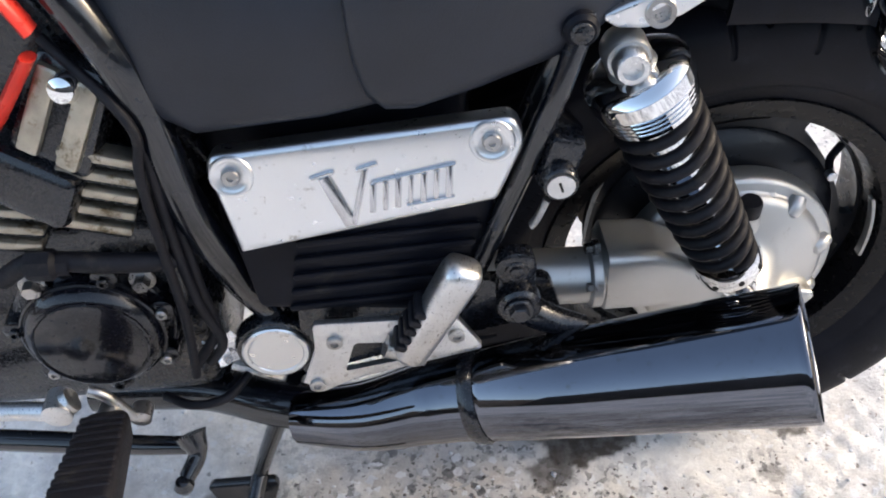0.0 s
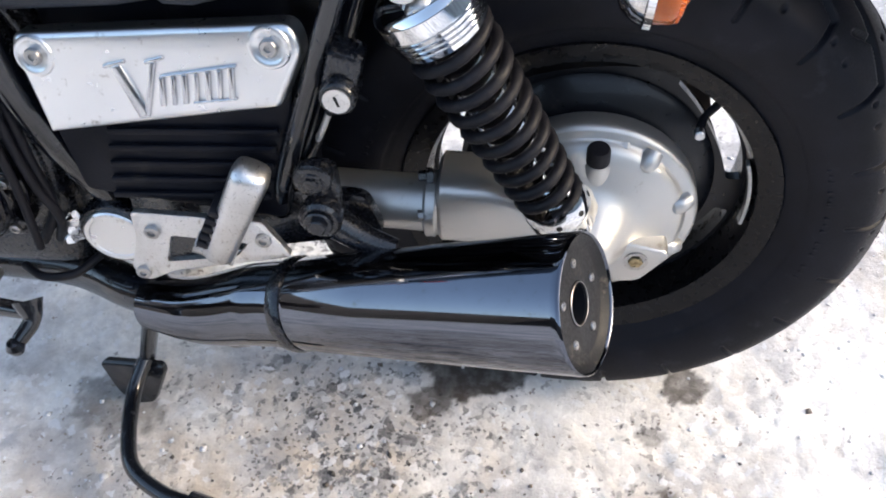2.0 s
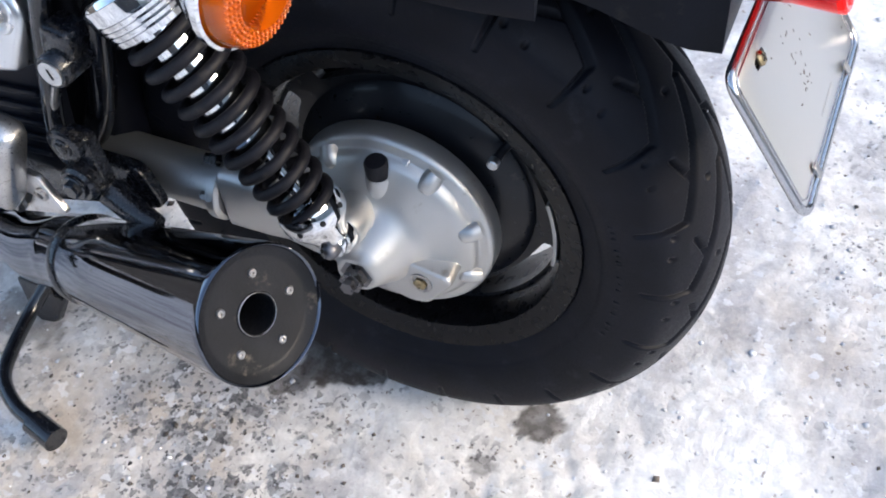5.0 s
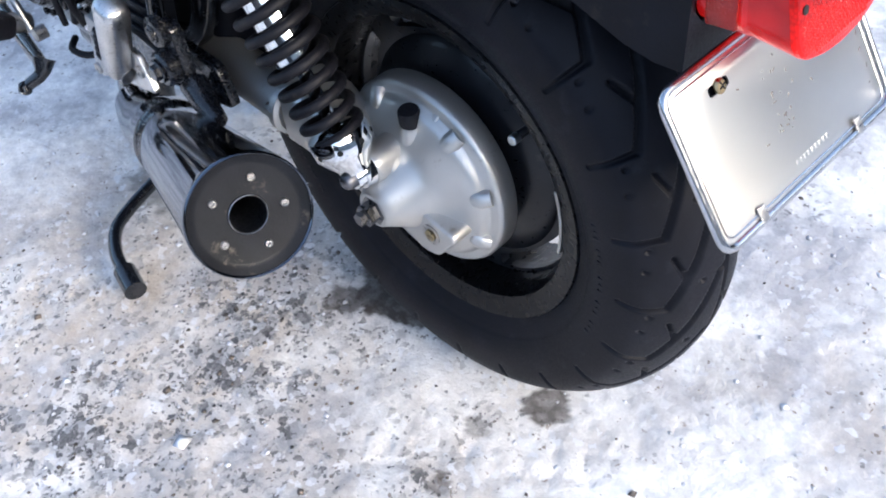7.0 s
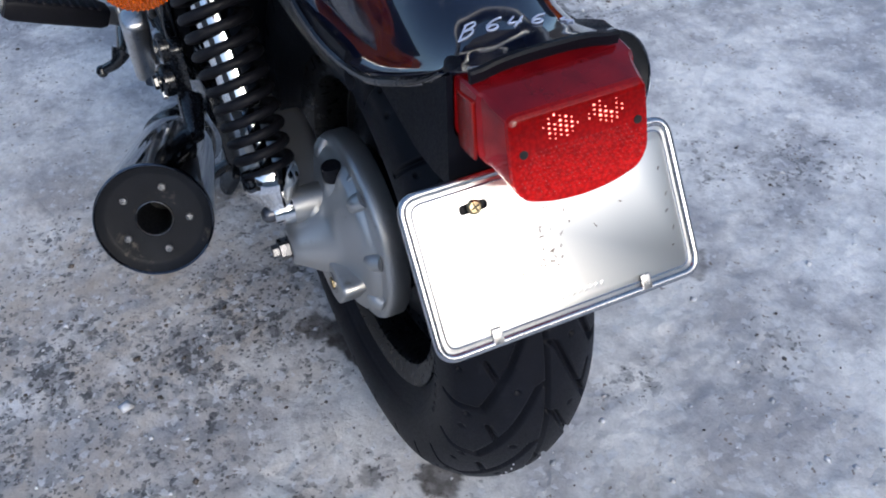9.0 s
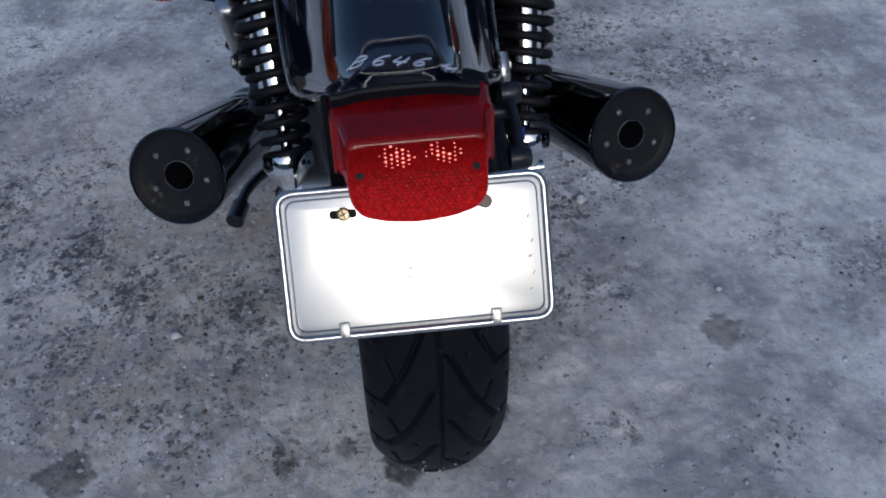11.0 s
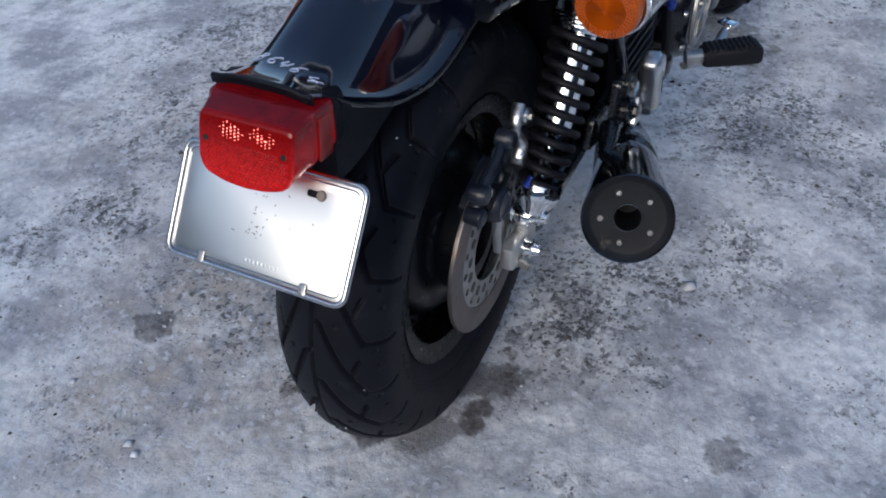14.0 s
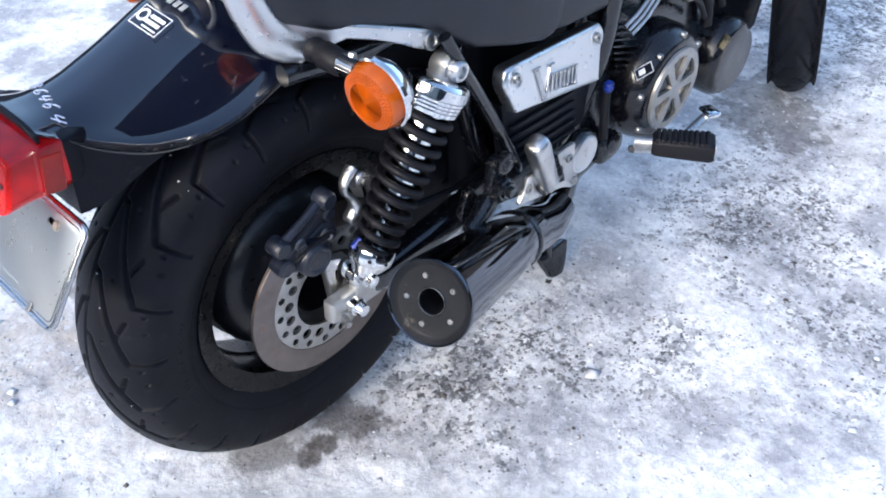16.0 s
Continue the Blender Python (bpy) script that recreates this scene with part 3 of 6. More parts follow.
AXLE = Vector((-0.003, -0.002, 0.328))


def tyre_mesh(centre, radius, half, bead, pitch_count, turned=Matrix.Identity(3), seg=1440, cuts=190, grooves=True):
    """A tyre with its tread grooves cut in, about an axle along y."""
    prof = [(bead, 0.70), (bead + 0.012, 0.80), (bead + 0.035, 0.95), (bead + 0.06, 1.0), (bead + 0.085, 0.965), (radius - 0.026, 0.80), (radius - 0.012, 0.56), (radius - 0.003, 0.28), (radius, 0.0)]
    side = [Vector((r, y * half, 0)) for r, y in prof]
    side = side + [Vector((p.x, -p.y, 0)) for p in side[-2::-1]]
    line = spline(side, 12)
    arc = np.r_[0, np.cumsum([(b - a).length for a, b in zip(line, line[1:])])]
    want = np.linspace(0, arc[-1], cuts)
    rr, yy = np.interp(want, arc, [p.x for p in line]), np.interp(want, arc, [p.y for p in line])
    th = np.arange(seg) * TAU / seg
    s = want - arc[-1] / 2  # metres across from the middle
    u = th[:, None] * radius  # metres round
    pitch = TAU * radius / pitch_count
    depth = np.zeros((seg, cuts))
    if grooves:
        for sgn, shift in ((1, 0.0), (-1, 0.5)):
            v = np.where(sgn * s > 0, sgn * s, np.nan)[None, :]
            for a, b, width in (((0.0, 0.110), (0.0, 0.064), 0.0058), ((0.0, 0.064), (0.62, 0.036), 0.0066), ((0.62, 0.036), (1.30, 0.010), 0.0058), ((1.30, 0.010), (1.36, 0.0), 0.0050), ((0.40, 0.046), (0.72, 0.058), 0.0046)):
                ph = np.mod(u / pitch + shift, 1.0)
                for wrap in (-2, -1, 0, 1):
                    ax, bx = (a[0] + wrap) * pitch, (b[0] + wrap) * pitch
                    px, py = ph * pitch - ax, v - a[1]
                    dx, dy = bx - ax, b[1] - a[1]
                    t = np.clip((px * dx + py * dy) / (dx * dx + dy * dy), 0, 1)
                    dist = np.hypot(px - t * dx, py - t * dy)
                    cut = np.clip(1.4 - dist / (width / 2), 0, 1)
                    depth = np.maximum(depth, np.nan_to_num(cut))
            # wear marks: small round dimples in the blocks
            ph = np.mod(u / pitch + shift + 0.5, 1.0)
            for cx, cv in ((0.10, 0.084), (0.38, 0.079), (0.80, 0.030)):
                dist = np.hypot((ph - cx) * pitch, v - cv)
                depth = np.maximum(depth, 0.6 * np.nan_to_num(np.clip(1.5 - dist / 0.0026, 0, 1)))
    if grooves:
        depth = np.maximum(depth, np.clip(1.4 - np.abs(s) / 0.0020, 0, 1)[None, :])  # thin groove round the middle
    # fine ribs where the sidewall meets the rim
    rib = 0.0008 * (np.abs(rr - bead - 0.022) < 0.0025)
    r2 = rr[None, :] + rib[None, :] - 0.0072 * depth * np.clip((rr - bead - 0.04) / 0.03, 0, 1)[None, :]
    y2 = np.broadcast_to(yy[None, :], r2.shape) * (1 - 0.02 * depth)
    pts = np.stack([r2 * np.cos(th)[:, None], y2, r2 * np.sin(th)[:, None]], -1).reshape(-1, 3)
    i = np.arange(seg * cuts).reshape(seg, cuts)
    j = np.roll(i, -1, 0)
    q = np.stack([i[:, :-1], i[:, 1:], j[:, 1:], j[:, :-1]], -1).reshape(-1, 4)
    me = bpy.data.meshes.new("tyre")
    turn = np.array(turned)
    me.from_pydata(pts @ turn.T + np.array(centre), [], q)
    me.shade_smooth()
    me.materials.append(RUBBER)
    return me


# rear wheel: dished black rim with five long slots
def arc_slot(a0, a1, r0, r1, k=10):
    aa = np.radians(np.linspace(a0, a1, k))
    outer = [(r1 * math.cos(a), r1 * math.sin(a)) for a in aa]
    inner = [((r0 + (r1 - r0) * 0.35 * abs(2 * i / (k - 1) - 1) ** 2) * math.cos(a), (r0 + (r1 - r0) * 0.35 * abs(2 * i / (k - 1) - 1) ** 2) * math.sin(a)) for i, a in enumerate(aa)]
    return rounded(outer + inner[::-1], 0.004, 2)


WHEEL_Y = frame_on(AXLE, (1, 0, 0), (0, -1, 0))  # x rearwards, y up, z to the machine's left
ring = [(0.171 * math.cos(TAU * k / 96), 0.171 * math.sin(TAU * k / 96)) for k in range(96)]
face = S().prism(ring, WHEEL_Y @ Matrix.Translation((0, 0, -0.002)), 0.0125, 0.0, [arc_slot(a + 1, a + 57, 0.141, 0.165) for a in range(0, 360, 72)])
rear_wheel = face.put("rear_wheel", WHEEL_BLACK, bike, "gloss black dished cast wheel with long slots")
S().lathe([(0.172, -0.052), (0.190, -0.058), (0.200, -0.060), (0.202, -0.056), (0.196, -0.050), (0.186, -0.044), (0.183, 0.044), (0.196, 0.050), (0.202, 0.056), (0.200, 0.060), (0.190, 0.058),
           (0.176, 0.052), (0.170, 0.036), (0.168, -0.036), (0.172, -0.052)], AXLE, (0, -1, 0), 96).put("rim", RIM_BLACK, rear_wheel)
S().lathe([(0.085, -0.075), (0.085, 0.05), (0.05, 0.055), (0.05, -0.08), (0.085, -0.075)], AXLE, (0, -1, 0), 48).put("hub", WHEEL_BLACK, rear_wheel)
S().lathe([(0.136, 0.0125), (0.128, 0.020), (0.09, 0.030), (0.09, 0.0125), (0.136, 0.0125)], AXLE, (0, -1, 0), 64).put("dish", WHEEL_BLACK, rear_wheel)
S().lathe([(0.141, 0.0125), (0.134, 0.026), (0.116, 0.044), (0.085, 0.052), (0.085, 0.0125), (0.141, 0.0125)], AXLE, (0, 1, 0), 72).put("dish", WHEEL_BLACK, rear_wheel)
t = new("tyre", tyre_mesh(AXLE, 0.3265, 0.080, 0.199, 22))
t.parent = rear_wheel
tagged(t, "wide black worn road tyre with angled tread grooves")
# crumbs of snow stuck to the tread
rng = random.Random(21)
flecks = S()
for k in range(34):
    a, y = math.radians(rng.choice((rng.uniform(-75, 60), rng.uniform(-70, -20)))), rng.gauss(0, 0.030)
    r = 0.3262 - 3.2 * y * y
    d = Vector((math.cos(a), 0, math.sin(a)))
    s = rng.lognormvariate(-6.9, 0.45)
    flecks.lathe([(0, -s), (s, -0.3 * s), (0.8 * s, 0.4 * s), (0, 0.7 * s)], AXLE + d * r + Vector((0, y, 0)), (d.x, 7 * y, d.z), 6, squash=rng.uniform(0.5, 1.0))
tagged(flecks.put("snow_flecks", WHITE_INK, rear_wheel, "white flecks of snow stuck to the tread"), kind="stuff")
va = math.radians(40)
vc = AXLE + Vector((0.138 * math.cos(va), -0.018, 0.138 * math.sin(va)))
S().tube([vc + Vector((0.02, 0.004, 0.017)), vc + Vector((0.006, -0.006, 0.006)), vc + Vector((0, -0.022, 0))], 0.0045, 10).put("valve_stem", RUBBER_PART, rear_wheel)
S().lathe([(0, 0), (0.0055, 0), (0.0055, 0.008), (0.0045, 0.009), (0, 0.009)], vc + Vector((0, -0.022, 0)), (0, -1, 0), 16).put("valve_cap", BRUSHED, rear_wheel, "bare metal valve cap")
for k in range(14):
    a = math.radians(17 - 2 * k)
    d = Vector((math.cos(a), 0, math.sin(a)))
    S().box((0.0064, 0.004, 0.011), frame_on(AXLE + d * 0.1685 + Vector((0, -0.042, 0)), (-d.z, 0, d.x), (0, -1, 0)), 0.0006).put("balance_weight", CARRIER, rear_wheel)
# raised sidewall marks that cannot be read
marks = S()
for side in (-1, 1):
    for a0, count, step in ((-18, 14, 2.1), (8, 8, 1.7), (150, 14, 2.1), (200, 10, 1.7)):
        for k in range(count):
            a = math.radians(a0 + k * step)
            if k % 4 == 3:
                continue
            d = Vector((math.cos(a), 0, math.sin(a)))
            fr = frame_on(AXLE + d * 0.245 + Vector((0, side * 0.0773, 0)), d, (0, side, 0))
            marks.box((0.012 - 0.003 * (k % 2), 0.0035, 0.003), fr, 0.0006)
tagged(marks.put("sidewall_marking", RUBBER, rear_wheel), kind="stuff")

# final drive on the left
Y = Vector((0, -1, 0))
drive, bosses = S(), []
D0 = Vector((AXLE.x, 0, AXLE.z + 0.002))
drive.lathe([(0.05, 0.048), (0.110, 0.048), (0.1140, 0.052), (0.1140, 0.071), (0.1120, 0.075), (0.1085, 0.077), (0.1020, 0.078), (0.1005, 0.079), (0.099, 0.082), (0.097, 0.086), (0.092, 0.090), (0.080, 0.094), (0.068, 0.099),
             (0.061, 0.1015), (0.054, 0.105), (0.046, 0.112), (0.036, 0.127), (0.027, 0.140), (0.021, 0.150), (0.018, 0.151), (0, 0.151)], D0, Y, 72)
for a in (121, 55, 15, -22, 158):
    d = Vector((math.cos(math.radians(a)), 0, math.sin(math.radians(a))))
    bosses.append(S().tube([D0 + d * 0.104 + Y * 0.076, D0 + d * 0.097 + Y * 0.082, D0 + d * 0.089 + Y * 0.084, D0 + d * 0.083 + Y * 0.086], [0.010, 0.0105, 0.010, 0.004], 16))
# filler neck, damper lug, drain lug
drive.lathe([(0.010, -0.045), (0.0165, -0.040), (0.0150, -0.012), (0.0135, 0.0), (0.0125, 0.002), (0, 0.002)], (0.002, -0.089, 0.410), (0, -0.12, 1), 28)
drive.box((0.012, 0.010, 0.006), frame_on((0.026, -0.078, 0.424), (1, 0, -0.3), (0, -0.6, 0.8)), 0.002)
drive.lathe([(0, 0), (0.021, 0), (0.0205, 0.055), (0.0185, 0.062), (0, 0.062)], (-0.018, -0.075, 0.372), Y, 32)
drive.tube([(-0.018, -0.112, 0.372), (-0.006, -0.105, 0.345)], [0.021, 0.026], 20)
lug = frame_on((0.049, -0.084, 0.304), (1, 0, 0), Y)
drive.prism(rounded([(-0.060, -0.020), (-0.014, -0.034), (0.006, -0.031), (0.034, 0.006), (0.030, 0.014), (-0.004, 0.022), (-0.05, 0.030)], 0.007), lug, 0.0345, 0.004, steps=3)
fd = drive.put("final_drive", CAST, bike, "silver cast alloy shaft-drive housing with bolt bosses", 45)
for boss in bosses:
    boss.put("bolt_boss", CAST, fd, "", 45)
S().lathe([(0, 0.002), (0.0118, 0.002), (0.0122, 0.004), (0.0118, 0.017), (0.0105, 0.0195), (0, 0.020)], (0.002, -0.089, 0.410), (0, -0.12, 1), 28).put("filler_cap", RUBBER_PART, fd, "black rubber filler cap")
S().lathe([(0.0125, 0), (0.0125, 0.0012), (0.0085, 0.0012)], (0.049, -0.119, 0.304), Y, 28).put("drain_seat", STEEL, fd)
S().bolt((0.049, -0.1185, 0.304), Y, 0.0075, 0.004, False).put("drain_bolt", BRASS, fd, "yellowed hexagonal drain bolt")
S().lathe([(0.018, 0), (0.018, 0.004), (0.013, 0.005), (0.013, 0.016), (0.008, 0.017), (0.008, 0.024), (0, 0.025)], D0 + Y * 0.147, Y, 6).put("axle_nut", DARK_STEEL, fd)
S().lathe([(0.0135, 0), (0.0135, 0.020), (0.0125, 0.0215), (0, 0.0215)], (-0.018, -0.138, 0.372), Y, 28).put("bush", CHROME, fd, "chrome damper bush")
S().lathe([(0, 0.020), (0.0095, 0.020), (0.0095, 0.026), (0.0080, 0.031), (0.004, 0.034), (0, 0.0345)], (-0.018, -0.138, 0.372), Y, 16).put("acorn_nut", DARK_STEEL, fd, "dark domed nut")

# swinging arm: shaft tunnel on the left, box arm on the right
arm = S()
arm.tube([(-0.31, -0.114, 0.374), (-0.155, -0.118, 0.371)], 0.029, 28, smooth=False)
arm.lathe([(0.029, 0), (0.034, 0.003), (0.034, 0.012), (0.029, 0.015)], (-0.168, -0.118, 0.3715), (1, 0, -0.02), 32)
loops = []
for x, w, h, z in ((-0.155, 0.030, 0.032, 0.372), (-0.150, 0.034, 0.038, 0.374), (-0.105, 0.033, 0.038, 0.372), (-0.085, 0.031, 0.034, 0.367), (-0.05, 0.03, 0.03, 0.352), (-0.02, 0.028, 0.028, 0.340)):
    loops.append([Vector((x, -0.108 + a, z + b)) for a, b in rounded([(-w, -h), (w, -h), (w, h), (-w, h)], 0.014, 3)])
arm.loft(loops)
shaft = arm.put("swingarm", CAST, bike, "silver-painted shaft tunnel and swinging arm")
for z in (0.380, 0.412):
    S().lathe([(0.008, 0), (0.008, 0.006), (0.0055, 0.007), (0.0055, 0.014), (0, 0.015)], (-0.158, -0.1435 if z < 0.4 else -0.122, z), (-1, -0.15, 0), 6).put("flange_nut", STEEL if z < 0.4 else BLACK_PAINT, shaft)
right_arm = S()
loops = []
for x, w, h, z in ((-0.42, 0.020, 0.026, 0.372), (-0.20, 0.020, 0.025, 0.352), (-0.06, 0.019, 0.023, 0.338), (-0.045, 0.012, 0.018, 0.336)):
    loops.append([Vector((x, 0.135 + a, z + b)) for a, b in rounded([(-w, -h), (w, -h), (w, h), (-w, h)], 0.018, 5)])
right_arm.loft(loops)
right_arm.put("swingarm", BLACK_FRAME, bike, "black enamelled swinging arm tube")
right_arm = S()
right_arm.box((0.10, 0.022, 0.038), frame_on((-0.012, 0.136, 0.331), (1, 0, 0), (0, 0, 1)), 0.005)
right_arm.box((0.03, 0.024, 0.05), frame_on((-0.022, 0.14, 0.358), (1, 0, 0), (0, 0, 1)), 0.006)
ra = right_arm.put("axle_block", CAST, bike, "silver alloy axle clamp block")
S().lathe([(0.014, 0), (0.014, 0.014), (0.011, 0.016), (0.009, 0.026), (0, 0.026)], (-0.001, 0.145, 0.331), (0, 1, 0), 24).put("axle_end", CHROME, ra)
S().lathe([(0.0125, 0), (0.0125, 0.012), (0.009, 0.013), (0.009, 0.022), (0, 0.024)], (-0.02, 0.150, 0.374), (0, 1, 0), 24).put("acorn_nut", CHROME, ra)
S().bolt((0.018, 0.147, 0.318), (0.4, 1, 0), 0.006, 0.02).put("clamp_bolt", STEEL, ra)

# rear brake on the right
disc = S()
DW = frame_on((AXLE.x, 0.092, AXLE.z), (1, 0, 0), (0, 1, 0))
circle = lambda r, k=72: [(r * math.cos(TAU * i / k), r * math.sin(TAU * i / k)) for i in range(k)]
disc.prism(circle(0.141, 96), DW, 0.006, 0.0008, [circle(0.104)])
brake_disc = disc.put("brake_disc", DISC_STEEL, rear_wheel, "worn brown-grey steel brake disc")
holes = [[(rc * math.cos(TAU * (k + off) / 18) + rh * math.cos(b), rc * math.sin(TAU * (k + off) / 18) + rh * math.sin(b)) for b in np.linspace(0, TAU, 12, endpoint=False)]
         for rc, rh, off in ((0.0935, 0.0058, 0.0), (0.0775, 0.0082, 0.5)) for k in range(18)]
S().prism(circle(0.1035), DW @ Matrix.Translation((0, 0, 0.0005)), 0.005, 0.0006, [circle(0.063, 48)] + holes).put("disc_carrier", CARRIER, rear_wheel, "light drilled disc carrier")
cf = frame_on((0.034, 0.108, 0.440), (0.90, 0, -0.43), (0, 1, 0))
cal = S().prism(rounded([(-0.046, -0.014), (0.044, -0.020), (0.050, 0.006), (0.030, 0.026), (-0.040, 0.028)], 0.010), cf @ Matrix.Translation((0, 0, -0.026)), 0.032, 0.008, steps=3)
caliper = cal.put("brake_caliper", CALIPER_BLACK, bike, "blue-black brake caliper with blue hose fittings")
S().box((0.080, 0.013, 0.018), cf @ Matrix.Translation((0.004, -0.022, -0.004)), 0.005).put("bridge_bar", CALIPER_BLACK, caliper)
S().tube([(0.018, 0.116, 0.512), (0.056, 0.119, 0.496), (0.094, 0.118, 0.478)], [0.0065, 0.0060, 0.0065], 12).put("guide_bar", CALIPER_BLACK, caliper)
for at in ((0.016, 0.108, 0.513), (0.095, 0.106, 0.477)):
    S().lathe([(0, 0), (0.0125, 0), (0.0130, 0.004), (0.0130, 0.020), (0.0105, 0.024), (0, 0.024)], at, (0, 1, 0), 24).put("guide_boss", CALIPER_BLACK, caliper)
S().lathe([(0, -0.012), (0.012, -0.012), (0.013, 0.0), (0.013, 0.010), (0.010, 0.013), (0, 0.013)], cf @ Vector((0.050, -0.016, 0.0)), (0, 1, 0), 24).put("slide_boss", CALIPER_BLACK, caliper)
S().lathe([(0, -0.012), (0.010, -0.012), (0.011, 0.0), (0.011, 0.006), (0.008, 0.009), (0, 0.009)], cf @ Vector((-0.042, -0.026, 0.004)), (0, 1, 0), 24).put("slide_boss", CALIPER_BLACK, caliper)
S().lathe([(0.027, 0), (0.0265, 0.012), (0.024, 0.020), (0.020, 0.023), (0.017, 0.0225), (0.015, 0.020), (0, 0.020)], cf @ Vector((0.012, 0.008, 0.002)), (0, 1, 0), 36).put("piston_housing", CALIPER_BLACK, caliper)
S().bolt(cf @ Vector((0.014, -0.022, 0.004)), (0, 1, 0), 0.006, 0.009).put("pad_pin", STEEL, caliper)
S().bolt(cf @ Vector((-0.022, 0.000, 0.005)), (0, 1, 0), 0.005, 0.012).put("bleed_nipple", STEEL, caliper)
S().tube([cf @ Vector((0.034, -0.012, 0.010)), cf @ Vector((0.004, -0.014, 0.016)), cf @ Vector((-0.030, 0.002, 0.012))], 0.0042, 10).put("feed_pipe", RUBBER_PART, caliper)
for px in ((-0.012, 0.140, 0.424), (-0.026, 0.136, 0.412)):
    S().tube([Vector(px), Vector(px) + Vector((-0.012, 0.004, 0.010))], 0.0055, 10, smooth=False).put("hose_fitting", BLUE_PLASTIC, caliper, "blue anodised fitting")
# torque link above, cast stay below
tq = S().tube([(-0.037, 0.116, 0.534), (-0.023, 0.118, 0.522), (-0.018, 0.120, 0.506), (-0.029, 0.121, 0.490), (-0.034, 0.122, 0.474), (-0.025, 0.122, 0.459)], [0.0095, 0.0085, 0.007, 0.008, 0.0105, 0.0095], 14, flat=0.65)
torque = tq.put("torque_link", BRUSHED, bike, "bare alloy torque link with round eyes")
S().lathe([(0.005, 0), (0.0125, 0), (0.0125, 0.016), (0.011, 0.018), (0.006, 0.018)], (-0.048, 0.108, 0.512), (0, 1, 0), 24).put("link_eye", BRUSHED, torque)
S().bolt((-0.048, 0.126, 0.512), (0, 1, 0), 0.006, 0.006).put("link_bolt", STEEL, torque)
S().lathe([(0.004, 0), (0.0115, 0), (0.0115, 0.014), (0.010, 0.016), (0.005, 0.016)], (-0.031, 0.114, 0.458), (0, 1, 0), 24).put("link_eye", BRUSHED, torque)
down = lambda pts: [(x, -z) for x, z in pts]
S().prism(rounded(down([(0.0140, 0.402), (-0.0250, 0.388), (-0.0200, 0.338), (-0.0080, 0.304), (0.0080, 0.310), (0.0190, 0.382)]), 0.007), frame_on((0, 0.104, 0), (1, 0, 0), (0, 1, 0)), 0.014, 0.003,
          [rounded(down([(0.0040, 0.3790), (-0.0150, 0.3722), (-0.0105, 0.3420), (0.0025, 0.3330)]), 0.004, 2)]).put("caliper_bracket", BRUSHED, bike, "bare alloy caliper bracket with a window")
S().tube([(-0.03, 0.142, 0.42), (-0.06, 0.15, 0.455), (-0.12, 0.14, 0.43), (-0.25, 0.14, 0.41), (-0.40, 0.14, 0.42)], 0.005, 10).put("brake_hose", RUBBER_PART, bike)


# ---- both sides alike: dampers, mufflers, signals, covers, pegs ----
def sided(shape, side):
    return shape if side < 0 else shape.flip()


